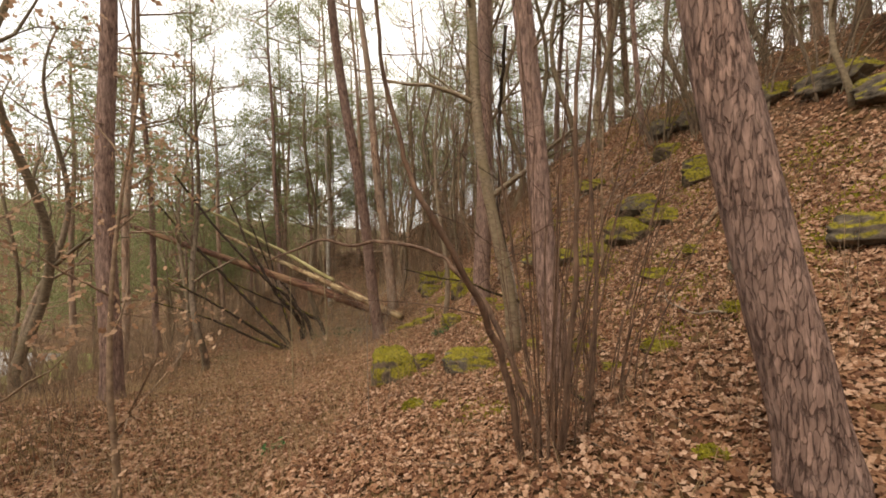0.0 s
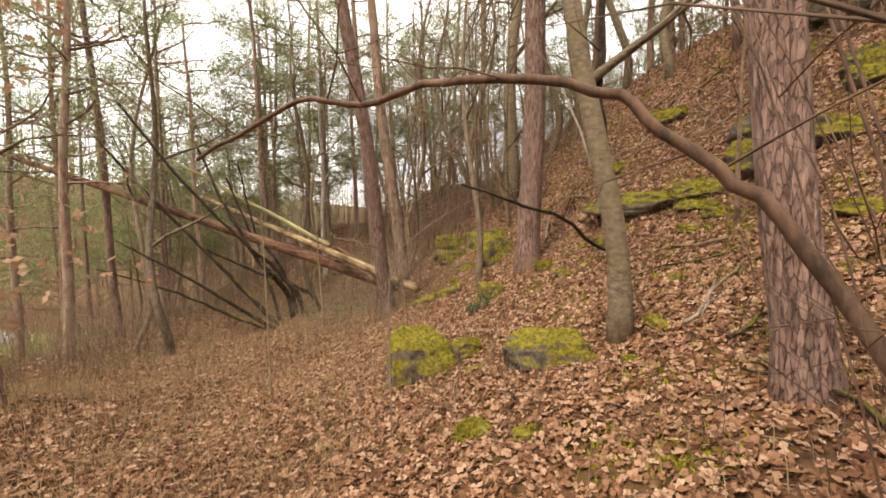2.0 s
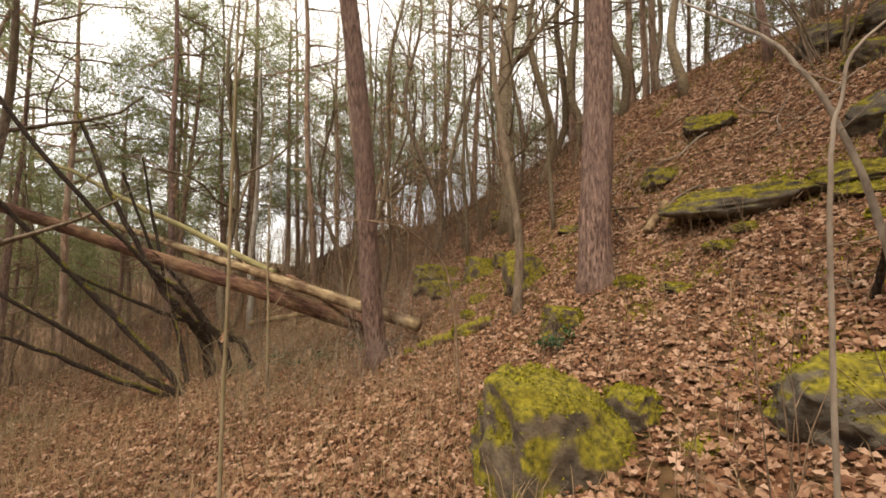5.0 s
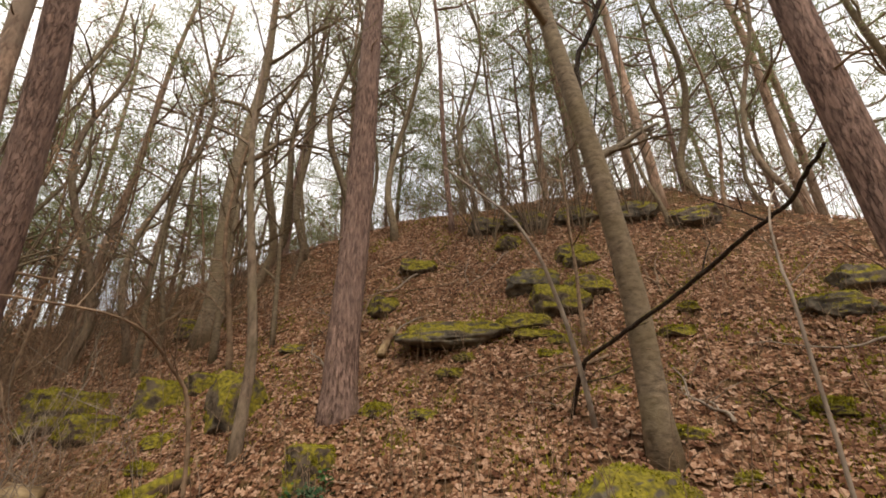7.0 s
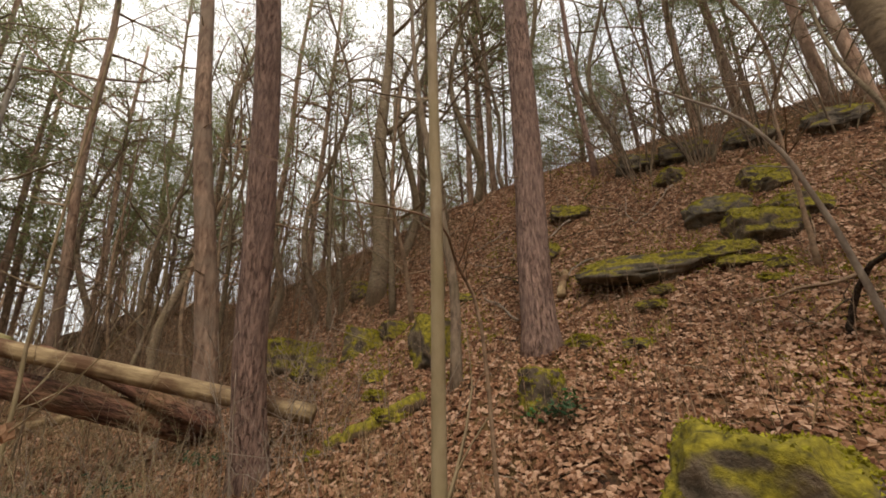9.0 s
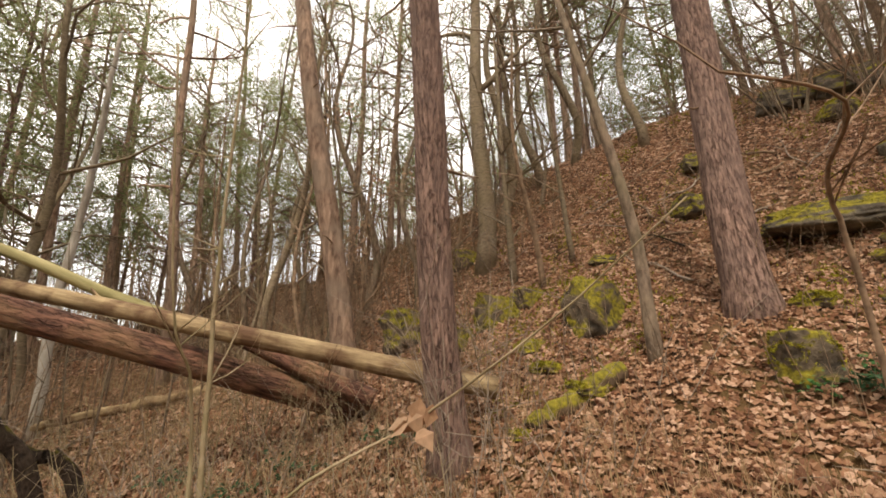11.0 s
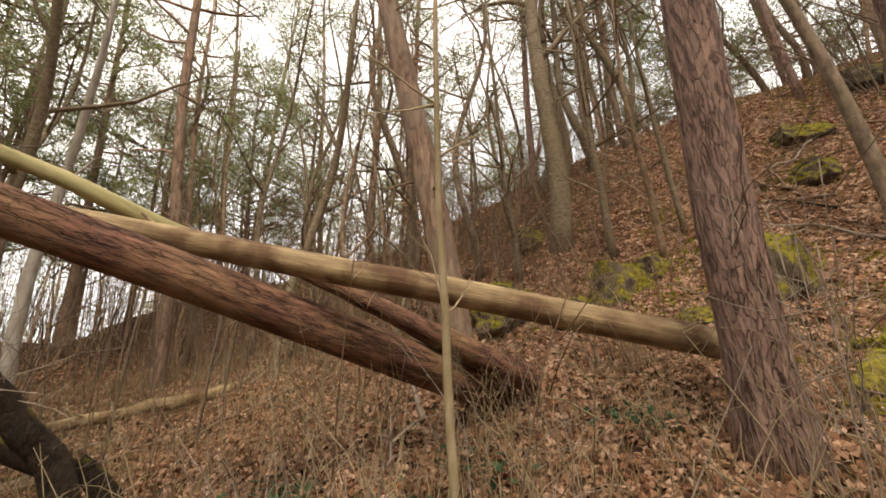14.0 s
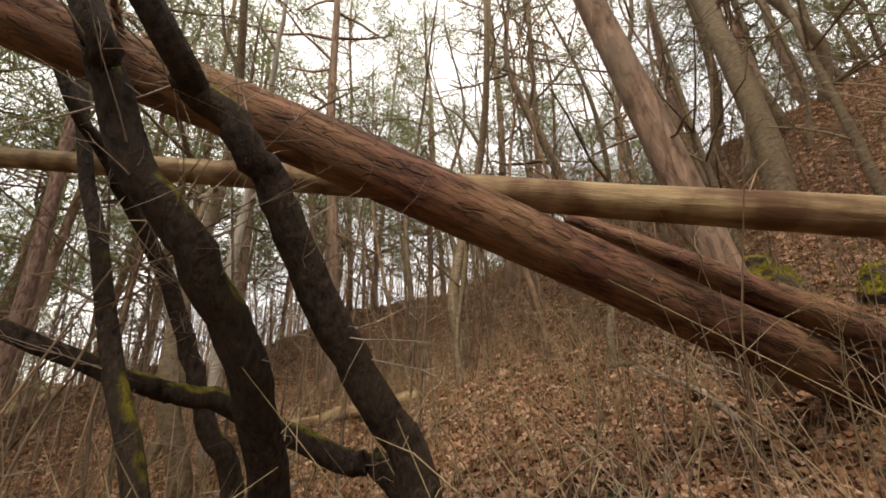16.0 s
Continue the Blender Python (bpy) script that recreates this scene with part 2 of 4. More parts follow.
def softplus(u, w):
    return w * np.logaddexp(0, np.asarray(u, float) / w)


def height(x, y):
    """The lie of the land: a bank that steepens to a rim, and a level strip beside it that sinks slowly ahead."""
    x, y = np.asarray(x, float), np.asarray(y, float)
    ya = np.minimum(y, 28.0)
    s = x - 7.18 + 0.611 * ya
    z = -2.399 - 0.22 * ya - 0.016 * s + 1.468 * (softplus(s, 3.579) - softplus(s - 5.312 + 0.85 * softplus(7.6 - np.maximum(ya, -3.0), 0.4), 0.6)) + 0.158 * softplus(ya - 7.164, 1.5)
    z = z + 0.7 * np.exp(-((x + 7.2) ** 2 + (y - 5.2) ** 2) / 5.5)
    z = z - 0.25 * (softplus(ya - 14.5, 0.8) - softplus(ya - 23.0, 0.8)) / (1 + np.exp(np.clip(-(s + 0.8) / 0.9, -50, 50)))
    z = z + 2.9 / (1 + np.exp(-(y - 22.0) / 1.9)) / (1 + np.exp(np.minimum((x + 6.2) / 1.7, 50))) * (0.45 + 0.55 / (1 + np.exp(np.minimum(-(x + 17) / 2, 50))))
    z = z - 3.0 / (1 + np.exp(np.minimum((x + 17) / 1.5, 50))) + 15.0 / (1 + np.exp(np.minimum((x + 58) / 7.0, 50)))
    return z


def rough_height(x, y):
    z = height(x, y)
    return z + 0.06 * np.sin(2.1 * x + 1.3 * y) * np.sin(1.7 * y - 0.6 * x) + 0.04 * np.sin(5.3 * x + 1) * np.sin(4.7 * y + 2.0 * x)


def zat(x, y):
    return float(rough_height(x, y))


def mesh_of(name, verts, faces, material, smooth=True):
    me = bpy.data.meshes.new(name)
    me.from_pydata([tuple(v) for v in verts] if not isinstance(verts, np.ndarray) else verts.tolist(), [], faces if isinstance(faces, list) else faces.tolist())
    if smooth:
        me.polygons.foreach_set("use_smooth", np.ones(len(me.polygons), bool))
    me.materials.append(material)
    me.update()
    return me


def part(name, me, parent, label="", at=None):
    ob = new(name, me)
    ob.parent = parent
    if at is not None:
        ob.matrix_basis = at
    if label:
        ob["label"] = label
    return ob


def thing(name, x, y, z, label, category, group="", kind="", turn=0.0):
    ob = new(name)
    ob.matrix_basis = pose(x, y, z, 0, 0, turn)
    ob.empty_display_size = 0.2
    return tagged(ob, label, category, group, kind)


def axis_steps(lo, hi, fine_lo, fine_hi, step):
    inner = np.arange(fine_lo, fine_hi + step / 2, step)
    up, down, s, v = [], [], step, fine_hi
    while v < hi:
        s *= 1.13
        v += s
        up.append(v)
    s, v = step, fine_lo
    while v > lo:
        s *= 1.13
        v -= s
        down.append(v)
    return np.array(down[::-1] + inner.tolist() + up)


gx, gy = axis_steps(-900, 900, -12, 8, 0.13), axis_steps(-900, 900, -2, 19, 0.13)
GX, GY = np.meshgrid(gx, gy)
GZ = rough_height(GX, GY)
for k in range(3):
    GZ += 0.012 * np.sin((7.1 + 4 * k) * GX + 3 * k) * np.sin((6.3 + 5 * k) * GY + k + 1.7 * GX)
gi = np.arange(len(gx) * len(gy)).reshape(len(gy), len(gx))
gf = np.stack([gi[:-1, :-1], gi[:-1, 1:], gi[1:, 1:], gi[1:, :-1]], -1).reshape(-1, 4)
ground = new("ground", mesh_of("ground", np.stack([GX, GY, GZ], -1).reshape(-1, 3), gf, M_GROUND))
tagged(ground, "brown woodland slope of leaf mould and soil", "ground", kind="structure")


# ---- builders ----
def rnd(a, b):
    return random.uniform(a, b)


def tube(points, radii, sides=8, rough=0.0, close=True, seed=0.0, wave=6.0):
    """A tapered tube along a list of points, with an uneven skin."""
    P = np.asarray(points, float)
    R = np.asarray(radii, float)
    n = len(P)
    T = np.gradient(P, axis=0)
    T /= np.linalg.norm(T, axis=1, keepdims=True) + 1e-9
    ref = np.array([0.0, 0, 1]) if abs(T[0][2]) < 0.8 else np.array([1.0, 0, 0])
    A = np.cross(T, ref)
    A /= np.linalg.norm(A, axis=1, keepdims=True) + 1e-9
    B = np.cross(T, A)
    th = np.arange(sides) * 2 * np.pi / sides
    r = R[:, None] * np.ones(sides)
    if rough:
        lon = np.cumsum(np.r_[0, np.linalg.norm(np.diff(P, axis=0), axis=1)])[:, None]
        r = r * (1 + rough * (np.sin(th * 3 + seed + 0.8 * lon) * 0.5 + np.sin(th * 7 + 2 * seed + wave * lon) * 0.35 * np.sin(2.7 * lon + seed) + 0.35 * np.sin(th * 13 + 5.1 * lon * np.sin(seed))))
    V = P[:, None, :] + r[:, :, None] * (np.cos(th)[None, :, None] * A[:, None, :] + np.sin(th)[None, :, None] * B[:, None, :])
    V = V.reshape(-1, 3)
    i = np.arange(n * sides).reshape(n, sides)
    j = np.roll(i, -1, axis=1)
    F = np.stack([i[:-1], j[:-1], j[1:], i[1:]], -1).reshape(-1, 4).tolist()
    if close:
        F.append(i[0][::-1].tolist())
        F.append(i[-1].tolist())
    return V, F


def joined(pieces):
    V, F, k = [], [], 0
    for v, f in pieces:
        V.append(v)
        F += [[a + k for a in q] for q in f]
        k += len(v)
    return np.concatenate(V), F


def bent(a, b, n=8, wobble=0.1, sag=0.0):
    """Points from a to b along an uneven line."""
    a, b = np.array(a, float), np.array(b, float)
    s = np.linspace(0, 1, n)[:, None]
    w = np.array([[rnd(-1, 1), rnd(-1, 1), rnd(-1, 1)] for _ in range(n)]) * wobble
    w[0] = w[-1] = 0
    p = a + (b - a) * s + w
    p[:, 2] -= sag * (4 * s * (1 - s))[:, 0]
    return p


def curve_through(P, per=5):
    """A rounded line through the given points."""
    P = np.asarray(P, float)
    E = np.vstack([2 * P[0] - P[1], P, 2 * P[-1] - P[-2]])
    out = []
    for i in range(len(P) - 1):
        a, b, c, d = E[i:i + 4]
        for u in np.arange(per) / per:
            out.append(0.5 * (2 * b + (c - a) * u + (2 * a - 5 * b + 4 * c - d) * u * u + (3 * b - a - 3 * c + d) * u ** 3))
    return np.array(out + [P[-1]])


def unit(v):
    return v / (np.linalg.norm(v) + 1e-9)


def boughs(origin, way, length, radius, depth, out, tips, spread=0.7, lift=0.15, kink=0.18, kids=3, sides=5):
    """A limb that forks again and again; its tubes go to out, its tips to tips."""
    n = 4 if depth > 1 else 3
    p, d = [np.array(origin, float)], unit(np.array(way, float))
    for k in range(n):
        d = unit(d + np.array([rnd(-1, 1), rnd(-1, 1), rnd(-1, 1)]) * kink + np.array([0, 0, lift]) * 0.3)
        p.append(p[-1] + d * length / n)
    r = radius * np.linspace(1, 0.42 if depth > 0 else 0.25, n + 1)
    out.append(tube(p, r, max(3, sides - 1), close=False))
    tips.append((p[-1], d))
    if depth <= 0:
        return
    for k in range(kids):
        i = random.randint(1, n)
        q = p[i]
        side = unit(np.array([rnd(-1, 1), rnd(-1, 1), rnd(-0.5, 0.8)]))
        boughs(q, unit(d + side * spread * 1.5), length * rnd(0.5, 0.75), r[i] * 0.62, depth - 1, out, tips, spread, lift, kink, kids, sides - 1)


def blades(centres, size, count, length, width):
    """Thin needles round each centre."""
    n = len(centres) * count
    C = np.repeat(np.asarray(centres, float), count, axis=0) + np.random.normal(0, size, (n, 3))
    d = np.random.normal(0, 1, (n, 3))
    d[:, 2] += 0.4
    d /= np.linalg.norm(d, axis=1, keepdims=True)
    s = np.cross(d, np.random.normal(0, 1, (n, 3)))
    s /= np.linalg.norm(s, axis=1, keepdims=True) + 1e-9
    L = length * np.random.uniform(0.6, 1.3, (n, 1))
    V = np.stack([C - s * width, C + s * width, C + d * L], 1).reshape(-1, 3)
    return V, np.arange(n * 3).reshape(-1, 3)


def trunk_line(h, lean, wob=0.04, n=22):
    z = np.linspace(0, 1, n) ** 1.15 * h
    ph = rnd(0, 6)
    return np.stack([lean[0] * z + wob * np.sin(z * 0.9 + ph) * np.minimum(z, 1), lean[1] * z + wob * np.cos(z * 0.7 + ph) * np.minimum(z, 1), z - 0.0], -1)


def flare(z, r, top):
    h = z[-1]
    return r * (1 - (1 - top) * z / h) * (1 + 0.38 * np.exp(-z / 0.15))


def buried(p):
    """Carries a trunk's line a little into the soil."""
    q = p.copy()
    q[0] = p[0] + np.array([0, 0, -0.25])
    return q


def pine(x, y, r, lean=(0.0, 0.0), h=17.0, crown_from=9.0, bark=None, label="tall pine with reddish scaly bark", stubs=6, sides=20, near=False, limbs=11, needles=24, droop=0.25):
    t = thing("pine_tree", x, y, zat(x, y), label, "tree", "pines of the wood")
    line = trunk_line(h, lean)
    if near:
        line = trunk_line(h, lean, 0.04, 90)
    V, F = tube(buried(line), flare(line[:, 2], r, 0.35), sides, 0.05 if near else 0.035, seed=rnd(0, 9))
    part("trunk", mesh_of("trunk", V, F, bark or M_BARK), t, "reddish-brown furrowed bark")
    tips = []
    for k in range(limbs):
        limb = []
        zz = rnd(crown_from, h * 0.98)
        c = np.array([np.interp(zz, line[:, 2], line[:, 0]), np.interp(zz, line[:, 2], line[:, 1]), zz])
        a = rnd(0, 6.28)
        boughs(c, (math.cos(a), math.sin(a), droop), rnd(1.2, 2.6) * (1.25 - zz / h * 0.6), 0.045, 2, limb, tips, 0.6, 0.1, 0.25, 2, 4)
        V, F = joined(limb)
        part("limb", mesh_of("limb", V, F, M_BARK_UP), t)
    pts = [c for c, d in tips]
    V, F = blades(pts, 0.2, needles, 0.24, 0.017)
    part("crown", mesh_of("crown", V, F, M_NEEDLE, False), t, "grey-green needle tufts")
    for k in range(stubs):
        zz = rnd(1.2, crown_from)
        c = np.array([np.interp(zz, line[:, 2], line[:, 0]), np.interp(zz, line[:, 2], line[:, 1]), zz])
        a = rnd(0, 6.28)
        V, F = tube(bent(c, c + np.array([math.cos(a), math.sin(a), rnd(-0.2, 0.2)]) * rnd(0.3, 0.7), 4, 0.03), np.linspace(0.02, 0.006, 4), 5)
        part("dead_branch", mesh_of("dead_branch", V, F, M_TWIG), t)
    return t


def bare_tree(x, y, r, lean=(0.0, 0.0), h=10.0, fork=4.0, limbs=5, bark=None, label="leafless tree with forking limbs", dead_leaves=0, reach=3.0, depth=3, name="bare_tree", sides=14, spread=0.75, wob=0.1, kink=0.3):
    t = thing(name, x, y, zat(x, y), label, "tree", "leafless trees of the wood")
    line = trunk_line(h, lean, wob)
    V, F = tube(buried(line), flare(line[:, 2], r, 0.22), sides, 0.03, seed=rnd(0, 9))
    part("trunk", mesh_of("trunk", V, F, bark or M_BEECH), t)
    tips_all = []
    for k in range(limbs):
        zz = fork + (h * 0.95 - fork) * k / max(1, limbs - 1)
        c = np.array([np.interp(zz, line[:, 2], line[:, 0]), np.interp(zz, line[:, 2], line[:, 1]), zz])
        a = k * 2.4 + rnd(-0.6, 0.6)
        out, tips = [], []
        rr = r * (1 - 0.75 * zz / h) * 0.56
        boughs(c, (math.cos(a), math.sin(a), rnd(0.5, 1.1)), reach * rnd(0.6, 1.1), max(0.012, rr), depth, out, tips, spread, 0.2, kink, 3, 5)
        V, F = joined(out)
        part("limb", mesh_of("limb", V, F, bark or M_BEECH), t)
        tips_all += [c for c, d in tips]
    if dead_leaves:
        leaf_cluster(t, random.sample(tips_all, min(dead_leaves, len(tips_all))))
    return t


def leaf_shapes(C, N, L, W, curl=0.25):
    """Curled leaves of six faces each: centres, normals, lengths, widths."""
    n = len(C)
    d = np.cross(N, np.random.normal(0, 1, (n, 3)))
    d /= np.linalg.norm(d, axis=1, keepdims=True) + 1e-9
    s = np.cross(N, d)
    L, W = L[:, None], W[:, None]
    up = N * (np.random.uniform(0.1, 1, (n, 1)) * curl * L)
    mid = C
    V = np.stack([mid - d * L + up * 0.5, mid - d * L * 0.25 + s * W + up, mid + d * L * 0.1 + s * W * 0.38, mid + d * L * 0.5 + s * W * 0.9 + up * 1.1, mid + d * L + up * 0.7,
                  mid + d * L * 0.5 - s * W * 0.9 + up * 1.1, mid + d * L * 0.12 - s * W * 0.38, mid - d * L * 0.35 - s * W + up], 1).reshape(-1, 3)
    k = np.arange(n)[:, None] * 8
    F = np.concatenate([k + np.array([[0, 1, 7]]), k + np.array([[1, 2, 6]]), k + np.array([[1, 6, 7]]), k + np.array([[2, 3, 5]]), k + np.array([[2, 5, 6]]), k + np.array([[3, 4, 5]])], 0)
    return V, F


def leaf_cluster(t, pts, each=9, spread=0.12):
    n = len(pts) * each
    C = np.repeat(np.array(pts), each, axis=0) + np.random.normal(0, spread, (n, 3))
    N = np.random.normal(0, 1, (n, 3))
    N /= np.linalg.norm(N, axis=1, keepdims=True)
    V, F = leaf_shapes(C, N, np.random.uniform(0.03, 0.055, n), np.random.uniform(0.018, 0.03, n))
    part("withered_leaves", mesh_of("withered_leaves", V, F, M_DRYLEAF, False), t, "curled brown leaves still on the twigs")


def boulder(name, x, y, size, turn, label, material=None, sink=0.35, seed=0, blocky=0.6, lift=0.0, tufts=1.0):
    """A broken block: a ball cut by many planes, roughened, with moss growing on its upper faces."""
    t = thing(name, x, y, zat(x, y) + lift, label, "rock", turn=turn)
    bm = bmesh.new()
    bmesh.ops.create_icosphere(bm, subdivisions=5, radius=1)
    rng = random.Random(seed * 7 + 3)
    cuts = [(Vector(w).normalized(), rng.uniform(0.62, 0.8)) for w in ((1, 0.2, 0.15), (-1, 0.1, 0.1), (0.1, 1, 0.1), (-0.1, -1, 0.2), (0.15, -0.1, 1))]
    for k in range(9):
        cuts.append((Vector((rng.gauss(0, 1), rng.gauss(0, 1), rng.gauss(0.2, 0.8))).normalized(), rng.uniform(0.66, 0.9)))
    sx, sy, sz = (1.28 * q for q in size)
    for v in bm.verts:
        c = v.co.copy()
        for d, far in cuts:
            over = c.dot(d) - far
            if over > 0:
                c -= d * over
        q = c * 1.3 + Vector((seed * 3.1, seed * 1.7, seed))
        f = 1 + 0.14 * noise.noise(q) + 0.09 * noise.noise(q * 3.1) + 0.05 * noise.noise(q * 8) + 0.025 * noise.noise(q * 19)
        step = 0.018 * math.sin(c.z * 9 + 2 * noise.noise(q * 2)) if blocky > 0.4 else 0.0
        v.co = Vector((c.x * sx * (f + step), c.y * sy * (f + step), c.z * sz * f + sz * (1 - sink * 2)))
    bm.normal_update()
    me = bpy.data.meshes.new("stone")
    bm.to_mesh(me)
    me.polygons.foreach_set("use_smooth", np.ones(len(me.polygons), bool))
    me.materials.append(material or M_ROCK)
    part("stone", me, t)
    if tufts:
        faces = [f for f in bm.faces if f.normal.z > 0.25 and f.calc_center_median().z > -0.02]
        want = int(min(1500, 5200 * sx * sy * 4) * tufts)
        C, N = [], []
        for k in range(want * 3):
            f = rng.choice(faces)
            c = f.calc_center_median()
            if noise.noise(c * 4.5 + Vector((seed, 0, seed))) + 0.55 * f.normal.z + 0.15 * rng.gauss(0, 1) > 0.5:
                C.append(tuple(c))
                N.append(tuple(f.normal))
            if len(C) >= want:
                break
        if len(C) > 20:
            C, N = np.array(C), np.array(N)
            n = len(C)
            C += np.random.normal(0, 0.008, (n, 3))
            d = N + np.random.normal(0, 0.5, (n, 3))
            d /= np.linalg.norm(d, axis=1, keepdims=True)
            w = np.cross(d, np.random.normal(0, 1, (n, 3)))
            w /= np.linalg.norm(w, axis=1, keepdims=True) + 1e-9
            L = np.random.uniform(0.01, 0.026, (n, 1))
            V = np.stack([C - w * 0.009, C + w * 0.009, C + d * L], 1).reshape(-1, 3)
            part("moss", mesh_of("moss", V, np.arange(n * 3).reshape(-1, 3), M_MOSS, False), t, "yellow-green moss cushion")["kind"] = "stuff"
    bm.free()
    return t


def felled(name, a, b, ra, rb, material, label, sides=22, wob=0.03, stubs=4, rough=0.06, taper=1.0, rings=60):
    """A fallen trunk from its root end a to its tip b, its grain along its own x axis."""
    a, b = Vector(a), Vector(b)
    t = thing(name, *a, label, "log")
    t.matrix_basis = Matrix.Translation(a) @ (b - a).to_track_quat("X", "Z").to_matrix().to_4x4()
    n = (b - a).length
    p = bent((0, 0, 0), (n, 0, 0), 12, wob)
    k = np.linspace(0, 11, rings)
    p = np.stack([np.interp(k, np.arange(12), p[:, j]) for j in range(3)], -1)
    r = ra + (rb - ra) * np.linspace(0, 1, rings) ** taper
    V, F = tube(p, r, sides, rough, seed=rnd(0, 9), wave=2.0)
    part("trunk", mesh_of("trunk", V, F, material), t)
    for i in range(stubs):
        j = random.randint(rings // 4, rings - 3)
        d = unit(np.array([rnd(-0.2, 0.8), rnd(-1, 1), rnd(-0.4, 1)]))
        V, F = tube(bent(p[j], p[j] + d * (r[j] + rnd(0.06, 0.3)), 4, 0.015), np.linspace(0.024, 0.009, 4), 6)
        part("branch_stub", mesh_of("branch_stub", V, F, material), t)
    return t


# ---- the large trees ----
pine(-3.34, 10.77, 0.152, (-0.089, -0.105), 18, 10, label="leaning pine with furrowed red-brown bark beside the logs", sides=40, near=True)
pine(-0.467, 9.842, 0.208, (0.033, 0.003), 19, 10, label="straight pine with furrowed red-brown bark on the bank", sides=40, near=True)
pine(-6.5, 5.88, 0.16, (-0.035, 0.05), 18, 10, label="straight pine with dark bark beside the level strip", sides=32, near=True)
pine(1.70, 2.42, 0.17, (-0.155, 0.07), 17, 10, label="leaning pine with purplish furrowed bark at the bank's foot", sides=40, near=True)
pine(0.68, 4.83, 0.138, (-0.094, 0.01), 17, 10, label="pine with brown bark behind the hazel stems", sides=40, near=True)
pine(-3.56, 13.09, 0.165, (-0.118, 0.095), 17, 9, M_BARK_UP, "leaning dead pine with peeling orange bark", sides=28)
beech = bare_tree(0.189, 6.56, 0.112, (-0.111, 0.045), 11, 2.5, 6, M_BEECH, "smooth grey-brown tree beside the mossy block", reach=2.4, sides=28)
bare_tree(-0.62, 14.2, 0.19, (0.04, 0.02), 13, 4.0, 6, M_BEECH, "brown tree with withered leaves on the bank", 90)
bare_tree(-1.4, 10.28, 0.066, (-0.035, 0.095), 7.5, 3.2, 7, M_BROWNBARK, "small dark forked tree among mossy stones", reach=2.8, wob=0.12, kink=0.34)


def limb_on(t, points, r0, r1, material, twigs=8, name="limb", label=""):
    """A long side limb of a tree through the given world points, with twigs."""
    o = np.array(t.matrix_basis.translation)
    P = np.array(points, float) - o
    Q = curve_through(P, 4)
    Q[1:-1] += np.random.normal(0, 0.012, Q[1:-1].shape)
    out, tips = [tube(Q, np.linspace(r0, r1, len(Q)), 9, 0.06, seed=rnd(0, 9))], []
    for k in range(twigs):
        i = random.randint(len(Q) // 4, len(Q) - 1)
        boughs(Q[i], (rnd(-1, 1), rnd(-1, 1), rnd(-0.3, 1)), rnd(0.4, 1.1), 0.009, 1, out, tips, 0.6, 0.1, 0.2, 2, 4)
    V, F = joined(out)
    return part(name, mesh_of(name, V, F, material), t, label)


limb_on(beech, [(0.13, 6.62, -0.42), (0.05, 6.62, 0.0), (0.0, 6.62, 0.5), (0.02, 6.64, 1.45), (0.02, 6.63, 2.05), (0.09, 6.39, 2.5), (0.14, 6.11, 3.19)], 0.034, 0.026, M_DARKBARK, 4, label="dark upright dead limb")

# ---- fallen trunks ----
felled("fallen_log", (-3.55, 12.6, -2.32), (-15.2, 12.5, 1.58), 0.178, 0.07, M_LOG, "thick fallen pine trunk with flaking red bark", 40, wob=0.012, taper=0.6)
felled("fallen_log", (-2.75, 10.95, -2.08), (-12.0, 16.38, 0.44), 0.1, 0.065, M_LOGPALE, "peeled yellowish trunk fallen across another", 32, wob=0.008, rough=0.035)
felled("fallen_log", (-5.6, 13.03, -1.24), (-11.8, 14.8, 1.6), 0.065, 0.045, M_LOGGREEN, "thin greenish trunk leaning on the logs", 14)
felled("fallen_log", (-3.5, 12.25, -2.22), (-5.3, 12.85, -1.3), 0.12, 0.05, M_LOG, "split half of the trunk beside the thick log", 24, wob=0.01, stubs=0)
felled("fallen_log", (-5.2, 16.6, -2.2), (-7.9, 17.8, -2.75), 0.1, 0.07, M_LOGPALE, "pale fallen trunk lying in the brush", 12)
felled("mossy_log", (-1.75, 10.42, -1.98), (-2.75, 10.52, -2.36), 0.1, 0.08, M_MOSSLOG, "short rotten log covered in moss", 16, stubs=0)
felled("dead_stick", (0.55, 10.3, -0.68), (1.0, 10.55, -0.2), 0.07, 0.05, M_LOGPALE, "short broken pale branch lying on the bank", 10, stubs=1)
felled("dead_log", (3.0, 8.3, 0.35), (4.0, 8.8, 1.2), 0.1, 0.08, M_DARKBARK, "dark rotten log lying on the bank", 12, stubs=1)


# ---- shrubs and saplings ----
def sapling(points, r, material, label, twigs=10, name="sapling", reach=0.8):
    x, y, z = points[0]
    t = thing(name, x, y, z, label, "sapling")
    P = np.array(points, float) - np.array(points[0])
    Q = curve_through(P, 5)
    Q[2:-1] += np.random.normal(0, min(0.01, r * 0.12), Q[2:-1].shape)
    Q[0, 2] -= 0.15
    V, F = tube(Q, np.linspace(r, r * 0.35, len(Q)), 9, 0.05, seed=rnd(0, 9))
    part("stem", mesh_of("stem", V, F, material), t)
    for k in range(twigs):
        out, tips = [], []
        i = random.randint(len(Q) // 4, len(Q) - 1)
        boughs(Q[i], (rnd(-1, 1), rnd(-1, 1), rnd(0.0, 0.9)), reach * rnd(0.5, 1.2), r * 0.35, 1, out, tips, 0.6, 0.15, 0.15, 2, 4)
        V, F = joined(out)
        part("twig", mesh_of("twig", V, F, material), t)
    return t


